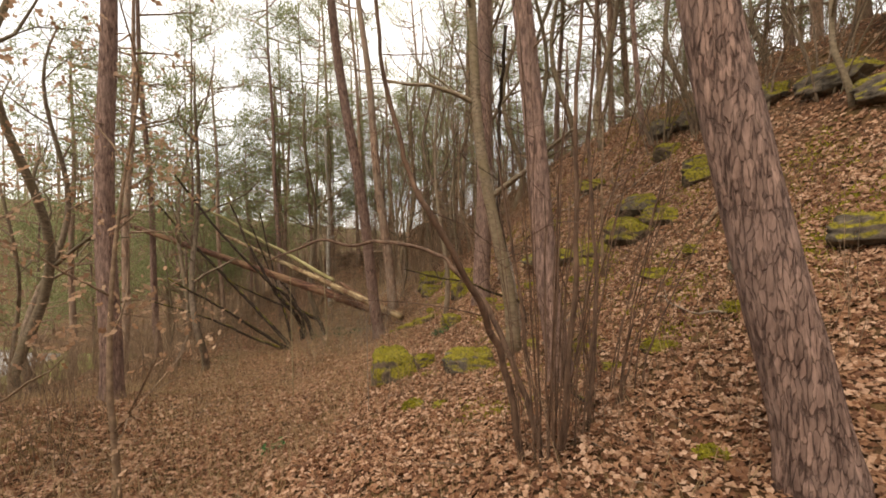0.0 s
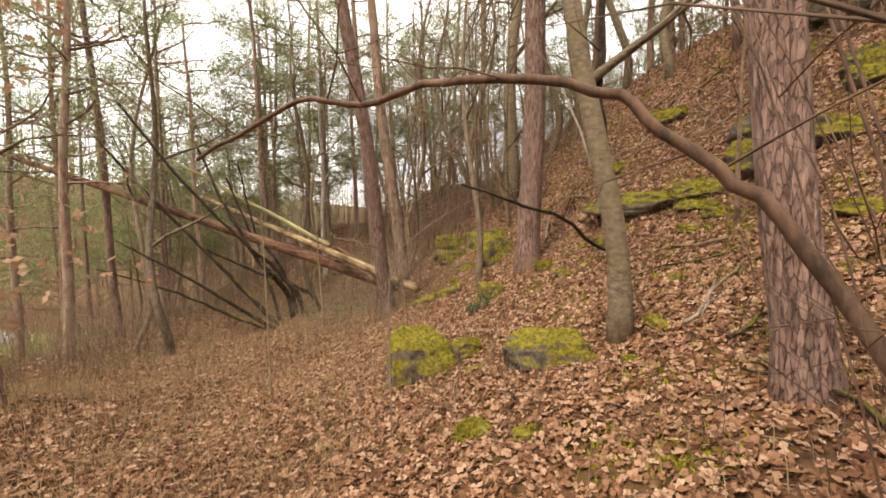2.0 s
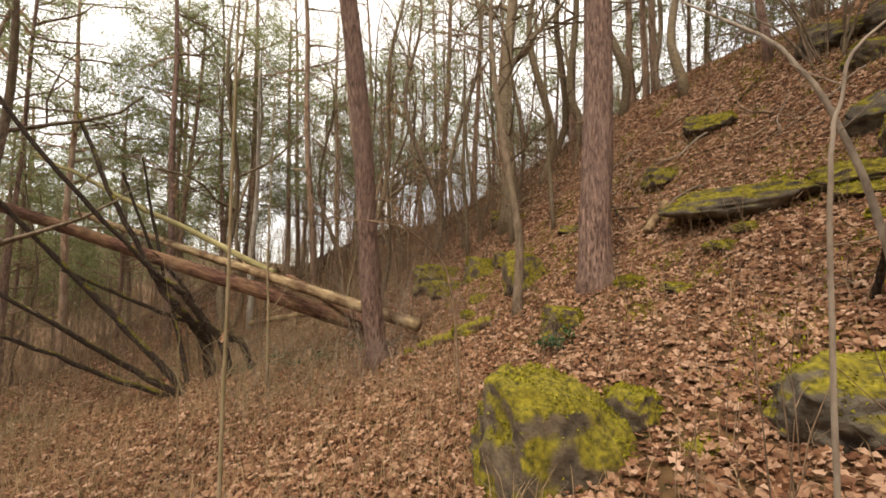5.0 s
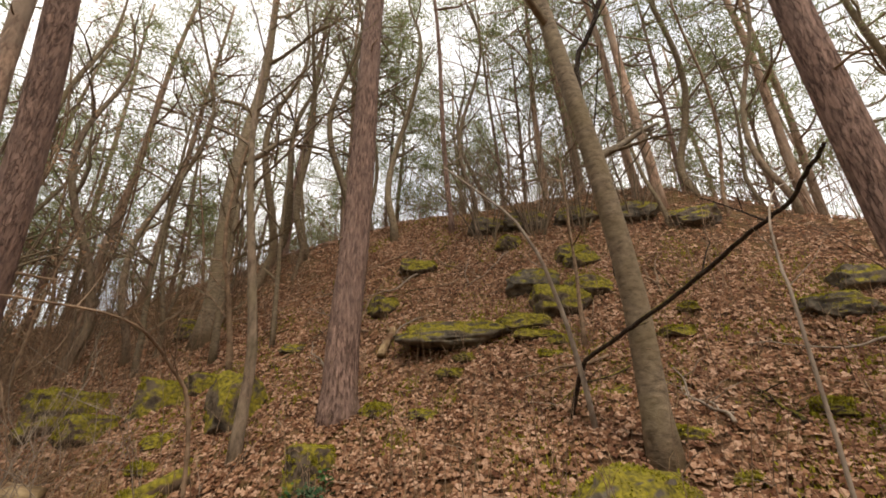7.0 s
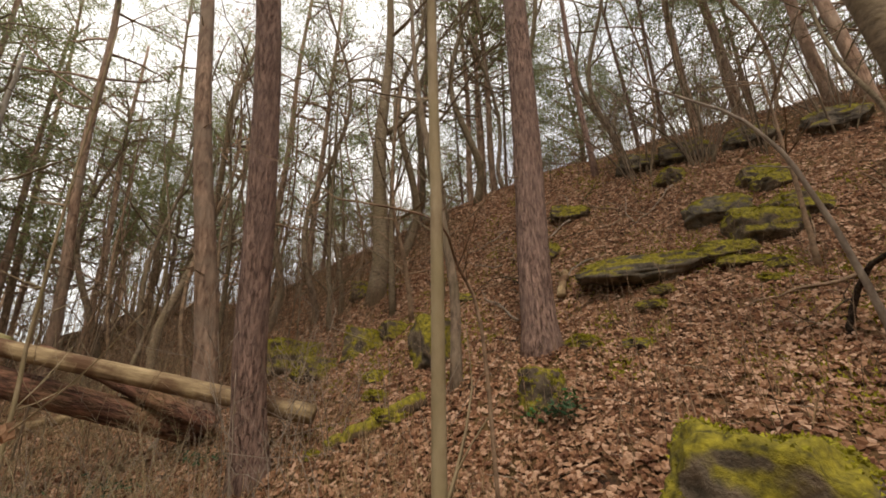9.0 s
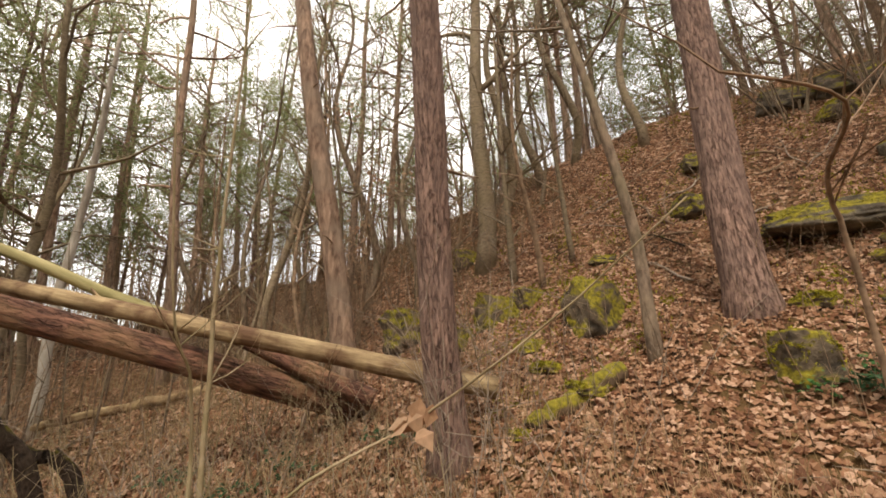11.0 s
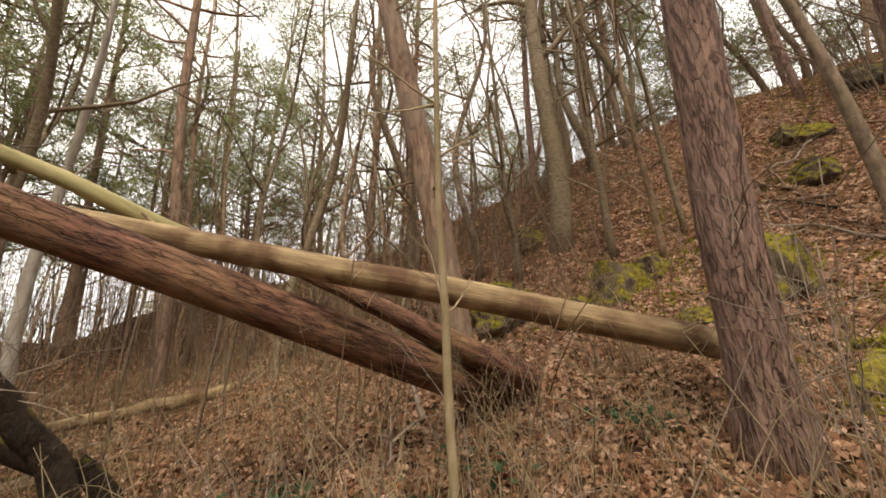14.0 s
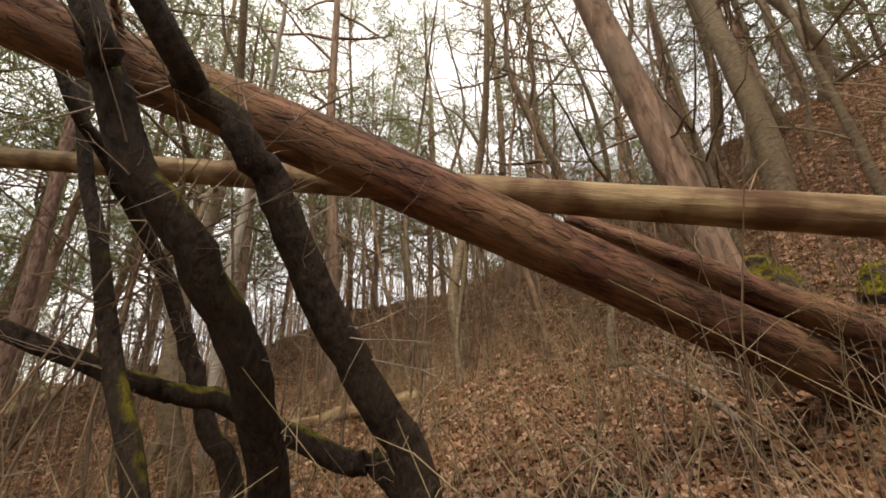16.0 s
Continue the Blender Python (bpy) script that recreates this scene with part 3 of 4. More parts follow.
M_PALESTEM = mat("pale_ochre_stem", (0.19, 0.135, 0.075), (0.4, 0.31, 0.195), 12, 0.8, 0.3, (1, 1, 0.5), (0.2, 0.17, 0.07), 4, 0.5)
M_THICKET = mat("dull_brown_twigs", (0.16, 0.108, 0.066), (0.38, 0.265, 0.17), 10, 0.9, 0.3, island_vary=0.4)
M_GREYSTEM = mat("grey_stem", (0.16, 0.12, 0.09), (0.36, 0.29, 0.22), 12, 0.8, 0.3, (1, 1, 0.5))
sapling([(-3.82, 6.93, zat(-3.82, 6.93)), (-3.82, 6.93, -1.7), (-3.82, 6.92, -0.6), (-3.81, 6.9, 1.6)], 0.0125, M_PALESTEM, "slim pale ochre sapling with few twigs", 4, reach=0.18)
sapling([(-5.02, 11.13, zat(-5.02, 11.13)), (-5.05, 11.13, -1.9), (-5.06, 11.08, -0.6), (-5.02, 11.0, 1.8)], 0.022, M_PALESTEM, "slim sapling standing before the logs", 9)
sapling([(0.35, 7.12, zat(0.35, 7.12)), (0.2, 7.25, -0.5), (-0.01, 7.52, 0.4), (-0.17, 8.38, 1.4)], 0.028, M_GREYSTEM, "thin grey stem leaning out from the bank", 5)
sapling([(0.46, 7.4, zat(0.46, 7.4)), (0.4, 7.26, -1.22), (0.264, 7.1, -1.027), (0.03, 6.775, -0.92), (-0.167, 6.47, -0.82), (-0.34, 6.13, -0.688), (-0.56, 5.835, -0.577), (-0.8, 5.63, -0.52), (-0.95, 5.45, -0.47), (-1.12, 5.36, -0.41), (-1.28, 5.28, -0.36)], 0.024, M_DARKBARK, "dark crooked branch reaching out past the smooth tree", 4, reach=0.3)
sapling([(-1.93, 5.6, zat(-1.93, 5.6)), (-1.92, 5.57, -1.5), (-1.9, 5.56, -1.11), (-1.86, 5.56, -0.97), (-1.8, 5.55, -0.83), (-1.45, 5.5, -0.58), (-1.12, 5.4, -0.42)], 0.0065, M_GREYSTEM, "thin pale shoot bowed over against the dark branch", 2, reach=0.2)
sapling([(-2.4, 8.5, zat(-2.4, 8.5)), (-2.5, 8.45, -1.45), (-2.7, 8.4, -1.1), (-3.0, 8.2, -0.92), (-3.5, 8.35, -0.85)], 0.014, M_TWIG, "brushy low twig arching from the litter", 8, reach=0.6)
sapling([(1.87, 7.74, zat(1.87, 7.74)), (1.85, 7.7, 0.4), (1.9, 7.72, 2.2)], 0.035, M_TWIG, "slim brown sapling on the bank", 8)
sapling([(-0.72, 13.2, zat(-0.72, 13.2)), (-0.75, 13.2, 1.2), (-0.65, 13.3, 4.5)], 0.07, M_BEECH, "slender bare tree on the bank", 12, "slender_tree", 1.6)
sapling([(-0.69, 12.5, zat(-0.69, 12.5)), (-0.9, 12.4, 0.2), (-1.2, 12.3, 1.5), (-1.1, 12.2, 3.6)], 0.05, M_TWIG, "thin leaning tree among the stones", 10, "slender_tree", 1.2)
sapling([(-1.51, 14.35, zat(-1.51, 14.35)), (-1.6, 14.4, 1.2), (-1.55, 14.5, 5.0)], 0.06, M_BEECH, "slender bare tree on the bank", 12, "slender_tree", 1.6)
sapling([(-0.07, 12.45, zat(-0.07, 12.45)), (-0.15, 12.5, 1.8), (-0.2, 12.5, 5.5)], 0.05, M_BEECH, "slender bare tree on the bank", 10, "slender_tree", 1.4)
sapling([(-7.87, 17.8, zat(-7.87, 17.8)), (-7.95, 17.9, -0.5), (-7.8, 17.8, 1.3), (-7.6, 17.2, 3.4), (-7.5, 16.9, 5.0)], 0.1, M_PALEDEAD, "pale barkless dead stem leaning among trees", 3, "dead_tree")


def stool(x, y, name, label, material, stems, sides=9, twig_material=None, fine=0.004):
    """Several stems from one root. stems: lists of world points with a radius."""
    t = thing(name, x, y, zat(x, y), label, "shrub")
    o = np.array((x, y, zat(x, y)))
    for points, r, twigs in stems:
        P = np.array(points, float) - o
        Q = curve_through(P, 5)
        Q[1:-1] += np.random.normal(0, 0.007, Q[1:-1].shape)
        V, F = tube(Q, np.linspace(r, r * 0.4, len(Q)), sides, 0.1, seed=rnd(0, 9), wave=9)
        stem = part("stem", mesh_of("stem", V, F, material), t)
        if twigs:
            for k in range(twigs):
                out, tips = [], []
                i = random.randint(len(Q) // 4, len(Q) - 1)
                boughs(Q[i], (rnd(-1, 1), rnd(-1, 1), rnd(-0.2, 0.9)), rnd(0.35, 1.0) if fine == 0.004 else rnd(0.15, 0.55), min(0.007, max(0.004, r * 0.2)) if fine == 0.004 else fine * rnd(0.7, 1.5), 1, out, tips, 0.9, 0.05, 0.3, 3, 4)
                V, F = joined(out)
                part("twig", mesh_of("twig", V, F, twig_material or material), stem)
    return t


def fan(x, y, n, h, spread, r, lean=(0, 0), twigs=3, base=0.25):
    out = []
    for k in range(n):
        a, q = rnd(0, 6.28), rnd(0.1, 1)
        bx, by = x + base * math.cos(a) * rnd(0.2, 1), y + base * math.sin(a) * rnd(0.2, 1)
        hh = h * rnd(0.55, 1)
        tx, ty = bx + spread * q * math.cos(a) + lean[0] * hh, by + spread * q * math.sin(a) + lean[1] * hh
        z = zat(bx, by)
        out.append(([(bx, by, z - 0.1), (bx * 0.7 + tx * 0.3, by * 0.7 + ty * 0.3, z + hh * 0.4), (tx, ty, z + hh)], r * rnd(0.4, 1), twigs))
    return out


hz = fan(0.36, 3.45, 26, 3.6, 1.2, 0.012, (0.0, 0.02), 2, 0.3)
hz.append(([(0.16, 3.36, -1.97), (0.02, 3.3, -1.05), (-0.13, 3.15, -0.6), (-0.4, 2.9, 0.02), (-0.57, 2.85, 0.32), (-0.68, 2.85, 0.6), (-0.8, 2.8, 1.2), (-0.85, 2.75, 1.9)], 0.032, 8))
hz.append(([(0.35, 3.5, -1.9), (0.1, 3.65, -1.1), (-0.18, 3.86, -0.56), (-0.39, 3.96, -0.35), (-0.65, 4.05, -0.12), (-1.27, 4.25, 0.02), (-1.7, 4.4, -0.03), (-2.1, 4.51, 0.04), (-2.9, 4.75, -0.2)], 0.03, 10))
hz.append(([(0.42, 3.3, -1.85), (0.6, 3.35, -0.3), (0.62, 3.4, 1.0), (0.75, 3.5, 2.6)], 0.027, 4))
hz.append(([(0.75, 3.7, -1.75), (0.85, 3.8, -0.4), (0.82, 3.85, 0.9), (0.95, 3.9, 2.6)], 0.022, 4))
stool(0.36, 3.45, "hazel_shrub", "multi-stemmed bare hazel with reddish-brown upright stems", M_HAZEL, hz)
stool(0.95, 4.15, "hazel_shrub", "thicket of thin bare reddish shoots behind the hazel", M_HAZEL, fan(0.95, 4.15, 18, 2.4, 1.0, 0.012, (0, 0), 2, 0.4))
sx, sy = -6.5, 12.35
sz = zat(sx, sy)
stool(sx, sy, "alder_stool", "dark leaning multi-stemmed tree with moss on its bark", M_DARKBARK, [
    ([(-6.72, 13.0, sz - 0.15), (-6.815, 12.9, -2.62), (-6.925, 12.55, -2.155), (-7.083, 12.37, -1.843), (-7.27, 12.29, -1.59), (-7.37, 12.2, -1.337), (-7.43, 12.13, -1.158), (-8.1, 12.0, 0.2), (-8.9, 12.3, 1.6)], 0.08, 34),
    ([(-6.15, 12.72, sz - 0.15), (-6.325, 12.568, -2.575), (-6.518, 12.5, -2.273), (-6.715, 12.37, -1.954), (-6.858, 12.237, -1.684), (-6.97, 12.15, -1.53), (-7.13, 12.12, -1.389), (-7.2, 11.98, -1.3), (-8.3, 11.2, 0.3), (-9.5, 10.7, 2.2)], 0.074, 34),
    ([(-5.9, 13.1, sz - 0.05), (-6.26, 13.23, -2.65), (-6.53, 13.28, -2.54), (-6.99, 13.29, -2.31), (-7.3, 13.24, -2.2), (-7.5, 13.17, -2.13), (-8.3, 13.0, -1.75), (-9.4, 12.8, -1.2)], 0.072, 20),
    ([(-6.9, 13.5, sz - 0.1), (-7.03, 13.57, -2.655), (-7.2, 13.57, -2.33), (-7.335, 13.51, -1.93), (-7.53, 13.35, -1.49), (-7.7, 13.14, -1.165), (-7.9, 12.92, -0.79), (-8.5, 12.9, 0.7)], 0.06, 18),
    ([(-6.7, 12.2, sz - 0.1), (-7.4, 11.9, -2.9), (-8.3, 11.3, -2.0), (-9.6, 10.5, -0.9)], 0.06, 16),
    ([(-6.8, 12.4, sz - 0.1), (-7.5, 12.4, -2.7), (-8.6, 12.3, -1.5), (-10.2, 12.0, 0.3), (-11.4, 11.8, 1.8)], 0.07, 16),
    ([(-6.9, 12.6, sz - 0.1), (-7.3, 12.9, -2.4), (-7.9, 13.2, -0.9), (-8.6, 13.6, 1.2)], 0.05, 14),
    ([(-7.0, 12.3, sz - 0.1), (-7.9, 12.0, -3.0), (-9.0, 11.5, -2.3), (-10.5, 10.8, -1.6)], 0.05, 14)], 16, M_GREYSTEM, 0.0032)
stool(4.5, 9.6, "bare_shrub", "spreading bare shrub on the rocky rim", M_BROWNBARK, fan(4.5, 9.6, 20, 3.2, 1.9, 0.03, (0, 0), 12, 0.25))
for qx, qy in ((5.0, 8.7), (5.5, 7.7), (3.9, 10.6)):
    stool(qx, qy, "bare_shrub", "crooked bare shrub on the rocky rim", M_BROWNBARK, fan(qx, qy, 12, 3.0, 1.8, 0.026, (0, 0), 9, 0.25))
stool(-8.5, 3.2, "bare_shrub", "bare shrub with a few withered leaves", M_TWIG, fan(-8.5, 3.2, 10, 3.0, 1.2, 0.02, (0, 0), 6, 0.3))
stool(3.5, 6.4, "bare_shrub", "thin bare shoots on the bank", M_TWIG, fan(3.5, 6.4, 8, 2.0, 0.8, 0.012, (0, 0), 4, 0.3))
stool(-2.7, 11.7, "bare_shrub", "tangle of thin shoots by the logs", M_TWIG, fan(-2.7, 11.7, 10, 1.4, 0.7, 0.008, (0, 0), 4, 0.3))
stool(-3.2, 10.5, "bare_shrub", "thin dead shoots round the pine's foot", M_GREYSTEM, fan(-3.35, 10.5, 12, 1.5, 0.5, 0.006, (0, 0), 3, 0.35))
stool(-4.6, 13.3, "bare_shrub", "tangle of thin ochre shoots behind the logs", M_PALESTEM, fan(-4.6, 13.3, 14, 1.3, 0.9, 0.007, (0, 0), 4, 0.5))

leafy = sapling([(-4.85, 9.3, zat(-4.85, 9.3)), (-4.83, 9.0, -2.3), (-4.813, 8.725, -2.049), (-4.577, 8.62, -1.918), (-4.434, 8.467, -1.789), (-4.327, 8.335, -1.673), (-4.2, 8.15, -1.5)], 0.0048, M_PALESTEM, "thin pale shoot leaning over with withered leaves", 3, reach=0.2)
leaf_cluster(leafy, [(0.273, -0.68, -1.918 - zat(-4.85, 9.3)), (0.3, -0.71, -1.895 - zat(-4.85, 9.3))], 3, 0.012)
sapling([(-4.97, 8.7, zat(-4.97, 8.7)), (-4.975, 8.67, -2.5), (-4.982, 8.645, -2.04), (-4.986, 8.657, -1.913), (-5.0, 8.626, -1.784), (-5.033, 8.582, -1.67), (-5.07, 8.5, -1.2)], 0.005, M_PALESTEM, "slim shoot beside the way", 4, reach=0.3)

# young oaks that keep their withered leaves, beside the level strip
for (x, y, n) in ((-3.75, 3.4, 50), (-5.6, 3.6, 70), (-5.2, 2.2, 60), (-7.4, 4.4, 20), (-3.0, 14.8, 26)):
    t = bare_tree(x, y, 0.035, (rnd(-0.1, 0.1), rnd(-0.1, 0.1)), 4.2, 0.7, 6, M_TWIG, "young oak with withered brown leaves", n, 1.3, 2, "young_oak", 8)

# ---- stones ----
STONES = [
    (-2.0, 7.24, 0.46, 0.4, 0.42, 15, "angular boulder thick with yellow-green moss", 0),
    (-1.42, 7.3, 0.19, 0.16, 0.17, 40, "small mossy stone beside the boulder", 0),
    (-1.22, 6.9, 0.2, 0.09, 0.07, 20, "low mossy stone in the litter", 0),
    (-0.5, 6.62, 0.5, 0.26, 0.24, -12, "flat-topped mossy stone block at the tree's foot", 1),
    (-1.2, 5.5, 0.26, 0.16, 0.12, 35, "low cushion of moss on a buried stone", 0),
    (-0.8, 5.3, 0.15, 0.1, 0.08, 10, "low cushion of moss on a buried stone", 0),
    (0.15, 6.05, 0.12, 0.1, 0.09, 0, "small mossy stone below the tree", 0),
    (0.5, 6.42, 0.1, 0.2, 0.12, 0, "mossy root stone beside the tree", 0),
    (-1.15, 9.28, 0.25, 0.22, 0.23, 30, "round mossy boulder below the pine", 0),
    (-0.2, 9.45, 0.22, 0.18, 0.15, 0, "mossy stone against the pine's foot", 0),
    (0.05, 8.95, 0.2, 0.15, 0.12, 0, "half-buried stone with little moss", 1),
    (-2.3, 13.9, 0.6, 0.45, 0.36, 20, "large mossy boulder in the hollow", 0),
    (-1.5, 12.7, 0.36, 0.3, 0.34, -15, "mossy boulder in the hollow", 0),
    (-1.05, 11.3, 0.33, 0.28, 0.4, 5, "upright stone block with one bare face", 0),
    (-2.15, 12.8, 0.36, 0.26, 0.2, 25, "low mossy boulder lying in the hollow", 0),
    (-1.65, 11.75, 0.24, 0.2, 0.14, 0, "low mossy stone in the hollow", 0),
    (-1.9, 11.2, 0.2, 0.16, 0.12, 0, "low mossy stone in the hollow", 0),
    (1.3, 9.45, 0.85, 0.42, 0.2, -50, "long layered rock ledge with a dark overhang", 1),
    (1.95, 8.72, 0.42, 0.3, 0.17, -45, "mossy end of the layered ledge", 0),
    (2.55, 8.35, 0.42, 0.34, 0.3, -40, "big rounded rock capped with moss", 0),
    (2.95, 9.0, 0.42, 0.3, 0.26, -50, "overhanging mossy slab on the bank", 1),
    (4.25, 10.75, 0.5, 0.36, 0.26, -45, "dark rock of the rim", 2),
    (4.7, 9.95, 0.52, 0.36, 0.26, -55, "dark flat rock of the rim", 2),
    (5.2, 8.9, 0.5, 0.36, 0.25, -60, "mossy flat rock of the rim", 1),
    (5.7, 7.7, 0.5, 0.36, 0.24, -60, "dark layered rock of the rim", 2),
    (5.6, 6.6, 0.5, 0.36, 0.24, -70, "dark layered rock of the rim", 2),
    (1.4, 11.25, 0.3, 0.25, 0.2, 0, "half-buried mossy stone on the bank", 0),
    (2.55, 11.5, 0.4, 0.25, 0.2, -40, "half-buried mossy stone on the bank", 0),
    (1.0, 9.05, 0.18, 0.15, 0.1, 0, "flat moss cushion on the bank", 0),
    (0.68, 9.05, 0.22, 0.2, 0.12, 0, "flat moss cushion on the bank", 0),
    (1.8, 8.05, 0.2, 0.16, 0.12, 0, "flat moss cushion on the bank", 0),
    (2.5, 6.7, 0.3, 0.2, 0.14, -30, "flat moss cushion on the bank", 0),
    (1.15, 5.5, 0.26, 0.16, 0.12, 0, "flat moss cushion on the bank", 0),
    (3.05, 5.15, 0.36, 0.24, 0.16, -60, "mossy boulder on the bank", 1),
    (3.85, 9.95, 0.3, 0.24, 0.2, 0, "mossy stone below the rim", 0),
    (3.8, 8.35, 0.32, 0.24, 0.2, -40, "mossy stone below the rim", 0),
    (0.1, 12.0, 0.25, 0.18, 0.14, -30, "dark weathered stone on the bank", 2),
    (3.0, 8.0, 0.34, 0.26, 0.2, -40, "half-buried mossy stone on the bank", 0),
    (1.85, 4.85, 0.3, 0.16, 0.14, -30, "low mossy stone on the bank", 0),
    (1.42, 2.98, 0.13, 0.1, 0.1, 0, "small moss cushion by the leaning pine", 0),
    (4.0, 8.6, 0.36, 0.24, 0.2, -40, "half-buried mossy stone on the bank", 0),
    (2.95, 6.6, 0.2, 0.15, 0.12, 0, "flat moss cushion on the bank", 0),
    (1.24, 4.75, 0.14, 0.1, 0.09, 0, "flat moss cushion on the bank", 0),
    (2.62, 4.85, 0.22, 0.16, 0.12, 0, "flat moss cushion on the bank", 0),
    (3.9, 4.85, 0.36, 0.26, 0.2, -50, "dark weathered stone on the bank", 2),
    (-0.55, 15.0, 0.35, 0.25, 0.22, 0, "half-buried mossy stone on the bank", 0),
    (-2.1, 10.5, 0.22, 0.17, 0.14, 0, "mossy stone near the pine", 0),
    (-2.86, 10.5, 0.11, 0.1, 0.1, 0, "small mossy stone near the pine", 0),
    (-1.05, 12.5, 0.25, 0.2, 0.16, 0, "small mossy stone in the hollow", 0),
    (-1.33, 7.62, 0.12, 0.1, 0.07, 0, "moss cushion in the litter", 0),
    (1.5, 8.05, 0.2, 0.14, 0.1, -45, "moss-covered stone of the ledge", 0),
    (1.75, 8.42, 0.32, 0.2, 0.12, -45, "moss-covered stone of the ledge", 0),
    (0.95, 7.05, 0.12, 0.1, 0.08, 0, "flat moss cushion on the bank", 0),
]
for k, (x, y, a, b, c, turn, label, kind_no) in enumerate(STONES):
    if c <= 0.15:
        a, b, c = a * 0.9, b * 0.9, c * 0.56
    boulder("mossy_boulder" if kind_no < 2 else "rock", x, y, (a, b, c), turn, label, (M_ROCK, M_ROCKHALF, M_ROCKBARE)[kind_no], 0.4 if c > 0.15 else 0.5, k + 1, 0.5 if c > 0.2 else 0.3, 0.0, (1.0, 0.55, 0.2)[kind_no])

# ---- the wood behind ----
pine_kinds = [pine(30 + 6 * k, -40, rnd(0.075, 0.125), (rnd(-0.05, 0.05), rnd(-0.05, 0.05)), rnd(12, 17), (4.0, 7.0, 5.0, 8.0, 3.0)[k], (M_BARK_UP, M_BARK)[k % 2], "tall slender pine of the wood", sides=10, stubs=5, limbs=19, needles=26, droop=0.1) for k in range(5)]
bare_kinds = [bare_tree(30 + 6 * k, -50, rnd(0.07, 0.12), (rnd(-0.08, 0.08), rnd(-0.08, 0.08)), rnd(9, 13), rnd(2.0, 4.0), 7, (M_BEECH, M_BROWNBARK)[k % 2], "leafless tree with crooked limbs", 30 if k == 3 else 0, 2.5, 3, sides=9, wob=0.34, kink=0.4) for k in range(5)]
slim_kinds = [bare_tree(30 + 6 * k, -60, rnd(0.03, 0.05), (rnd(-0.05, 0.05), rnd(-0.05, 0.05)), rnd(6, 9), 1.5, 7, (M_TWIG, M_BEECH)[k % 2], "thin young tree without leaves", 0, 1.9, 2, sides=6, wob=0.22, kink=0.35) for k in range(4)]
bushy = pine(60, -40, 0.09, (0.02, 0.03), 9.0, 2.2, M_BARK, "young pine with a dense green crown", sides=8, stubs=2, limbs=24, needles=40, droop=0.2)
for o in pine_kinds + bare_kinds + [bushy]:
    o["group"] = "trees of the wood behind"
for o in slim_kinds:
    o["group"] = "thin young trees"


def plant(kinds, x, y, k=None):
    o = kinds[random.randrange(len(kinds)) if k is None else k % len(kinds)]
    return copy_thing(o, pose(x, y, zat(x, y) - 0.05, rnd(-2, 2), rnd(-2, 2), rnd(0, 360)))


# those that can be told apart
for x, y in ((-11.5, 10.8), (-12.3, 13.0), (-14.1, 16.8), (-13.0, 22.4), (-12.2, 21.6), (-10.4, 21.4), (-9.7, 22.6), (-10.5, 18.2), (-16, 13), (6.6, 17.6), (7.6, 18.0), (5.2, 17.2), (3.9, 11.6), (6.2, 7.2), (7.5, 9.5), (8.2, 12.5), (9.5, 10.0), (4.2, 15.5), (2.4, 17.5), (-6.2, 23.0), (-18, 17), (-17.5, 21)):
    plant(pine_kinds, x, y)
for x, y in ((-4.2, 17.3), (-3.4, 19.5), (-4.9, 19.2), (-1.45, 15.5), (-2.2, 16.8), (-5.9, 21.5), (0.6, 15.2), (1.8, 15.0), (3.2, 13.0), (6.9, 4.9), (-8.8, 10.9), (-10.2, 11.3), (-7.8, 16.5), (-8.8, 18.6), (7.5, 6.6), (5.0, 11.6), (3.6, 14.4), (2.6, 14.6), (1.2, 16.1), (8.4, 3.0), (-9.6, 6.8), (-10.8, 4.5), (-11.5, 8.5)):
    plant(bare_kinds, x, y)
for x, y in ((-8.5, 23.5), (-0.5, 20.0), (-13.5, 18.0), (6.6, 7.7), (7.4, 10.6), (8.6, 4.6), (4.0, 16.5), (-12.5, 26.0), (-9.0, 27.0), (-5.0, 28.0), (-15.0, 27.0), (-1.5, 26.0), (9.5, 2.0)):
    plant(pine_kinds, x, y, random.choice((0, 2, 4)))
for x, y in ((-2.5, 24.5), (-7.4, 25.5), (-10.8, 24.6), (-13.9, 21.0), (-16.6, 19.4), (0.8, 22.5), (-4.4, 25.2), (-18.5, 24.5), (6.0, 19.5), (9.0, 15.5), (9.2, 7.0), (8.8, 12.0), (-14.5, 30.5), (-17.5, 29.0), (-23.0, 20.0), (-24.0, 25.0), (-6.4, 29.0), (-9.5, 30.0), (-12.5, 29.0), (-4.0, 31.0), (2.0, 29.0), (5.0, 30.0), (-1.0, 29.0), (8.0, 24.0), (11.0, 17.0), (-15.5, 24.0), (-19.0, 22.0), (-20.5, 15.0), (10.5, 10.0), (12.0, 5.0), (3.5, 22.0), (-21.0, 27.0)):
    plant([bushy], x, y)
taken = []
count = 0
while count < 84:
    a, d = rnd(-1.3, 2.1), rnd(11, 46)
    x, y = -3 + d * math.sin(a), 7 + d * math.cos(a)
    if y < 2 and x < 9 or (x + 6) ** 2 + (y - 12) ** 2 < 36 or any((x - p) ** 2 + (y - q) ** 2 < 2.2 for p, q in taken) or (x > -4 and x < 5.0 and y < 15):
        continue
    taken.append((x, y))
    roll = random.random()
    plant(pine_kinds if roll < 0.36 else bare_kinds if roll < 0.44 else slim_kinds, x, y, random.choice((0, 2, 4)) if roll < 0.2 else None)
    count += 1
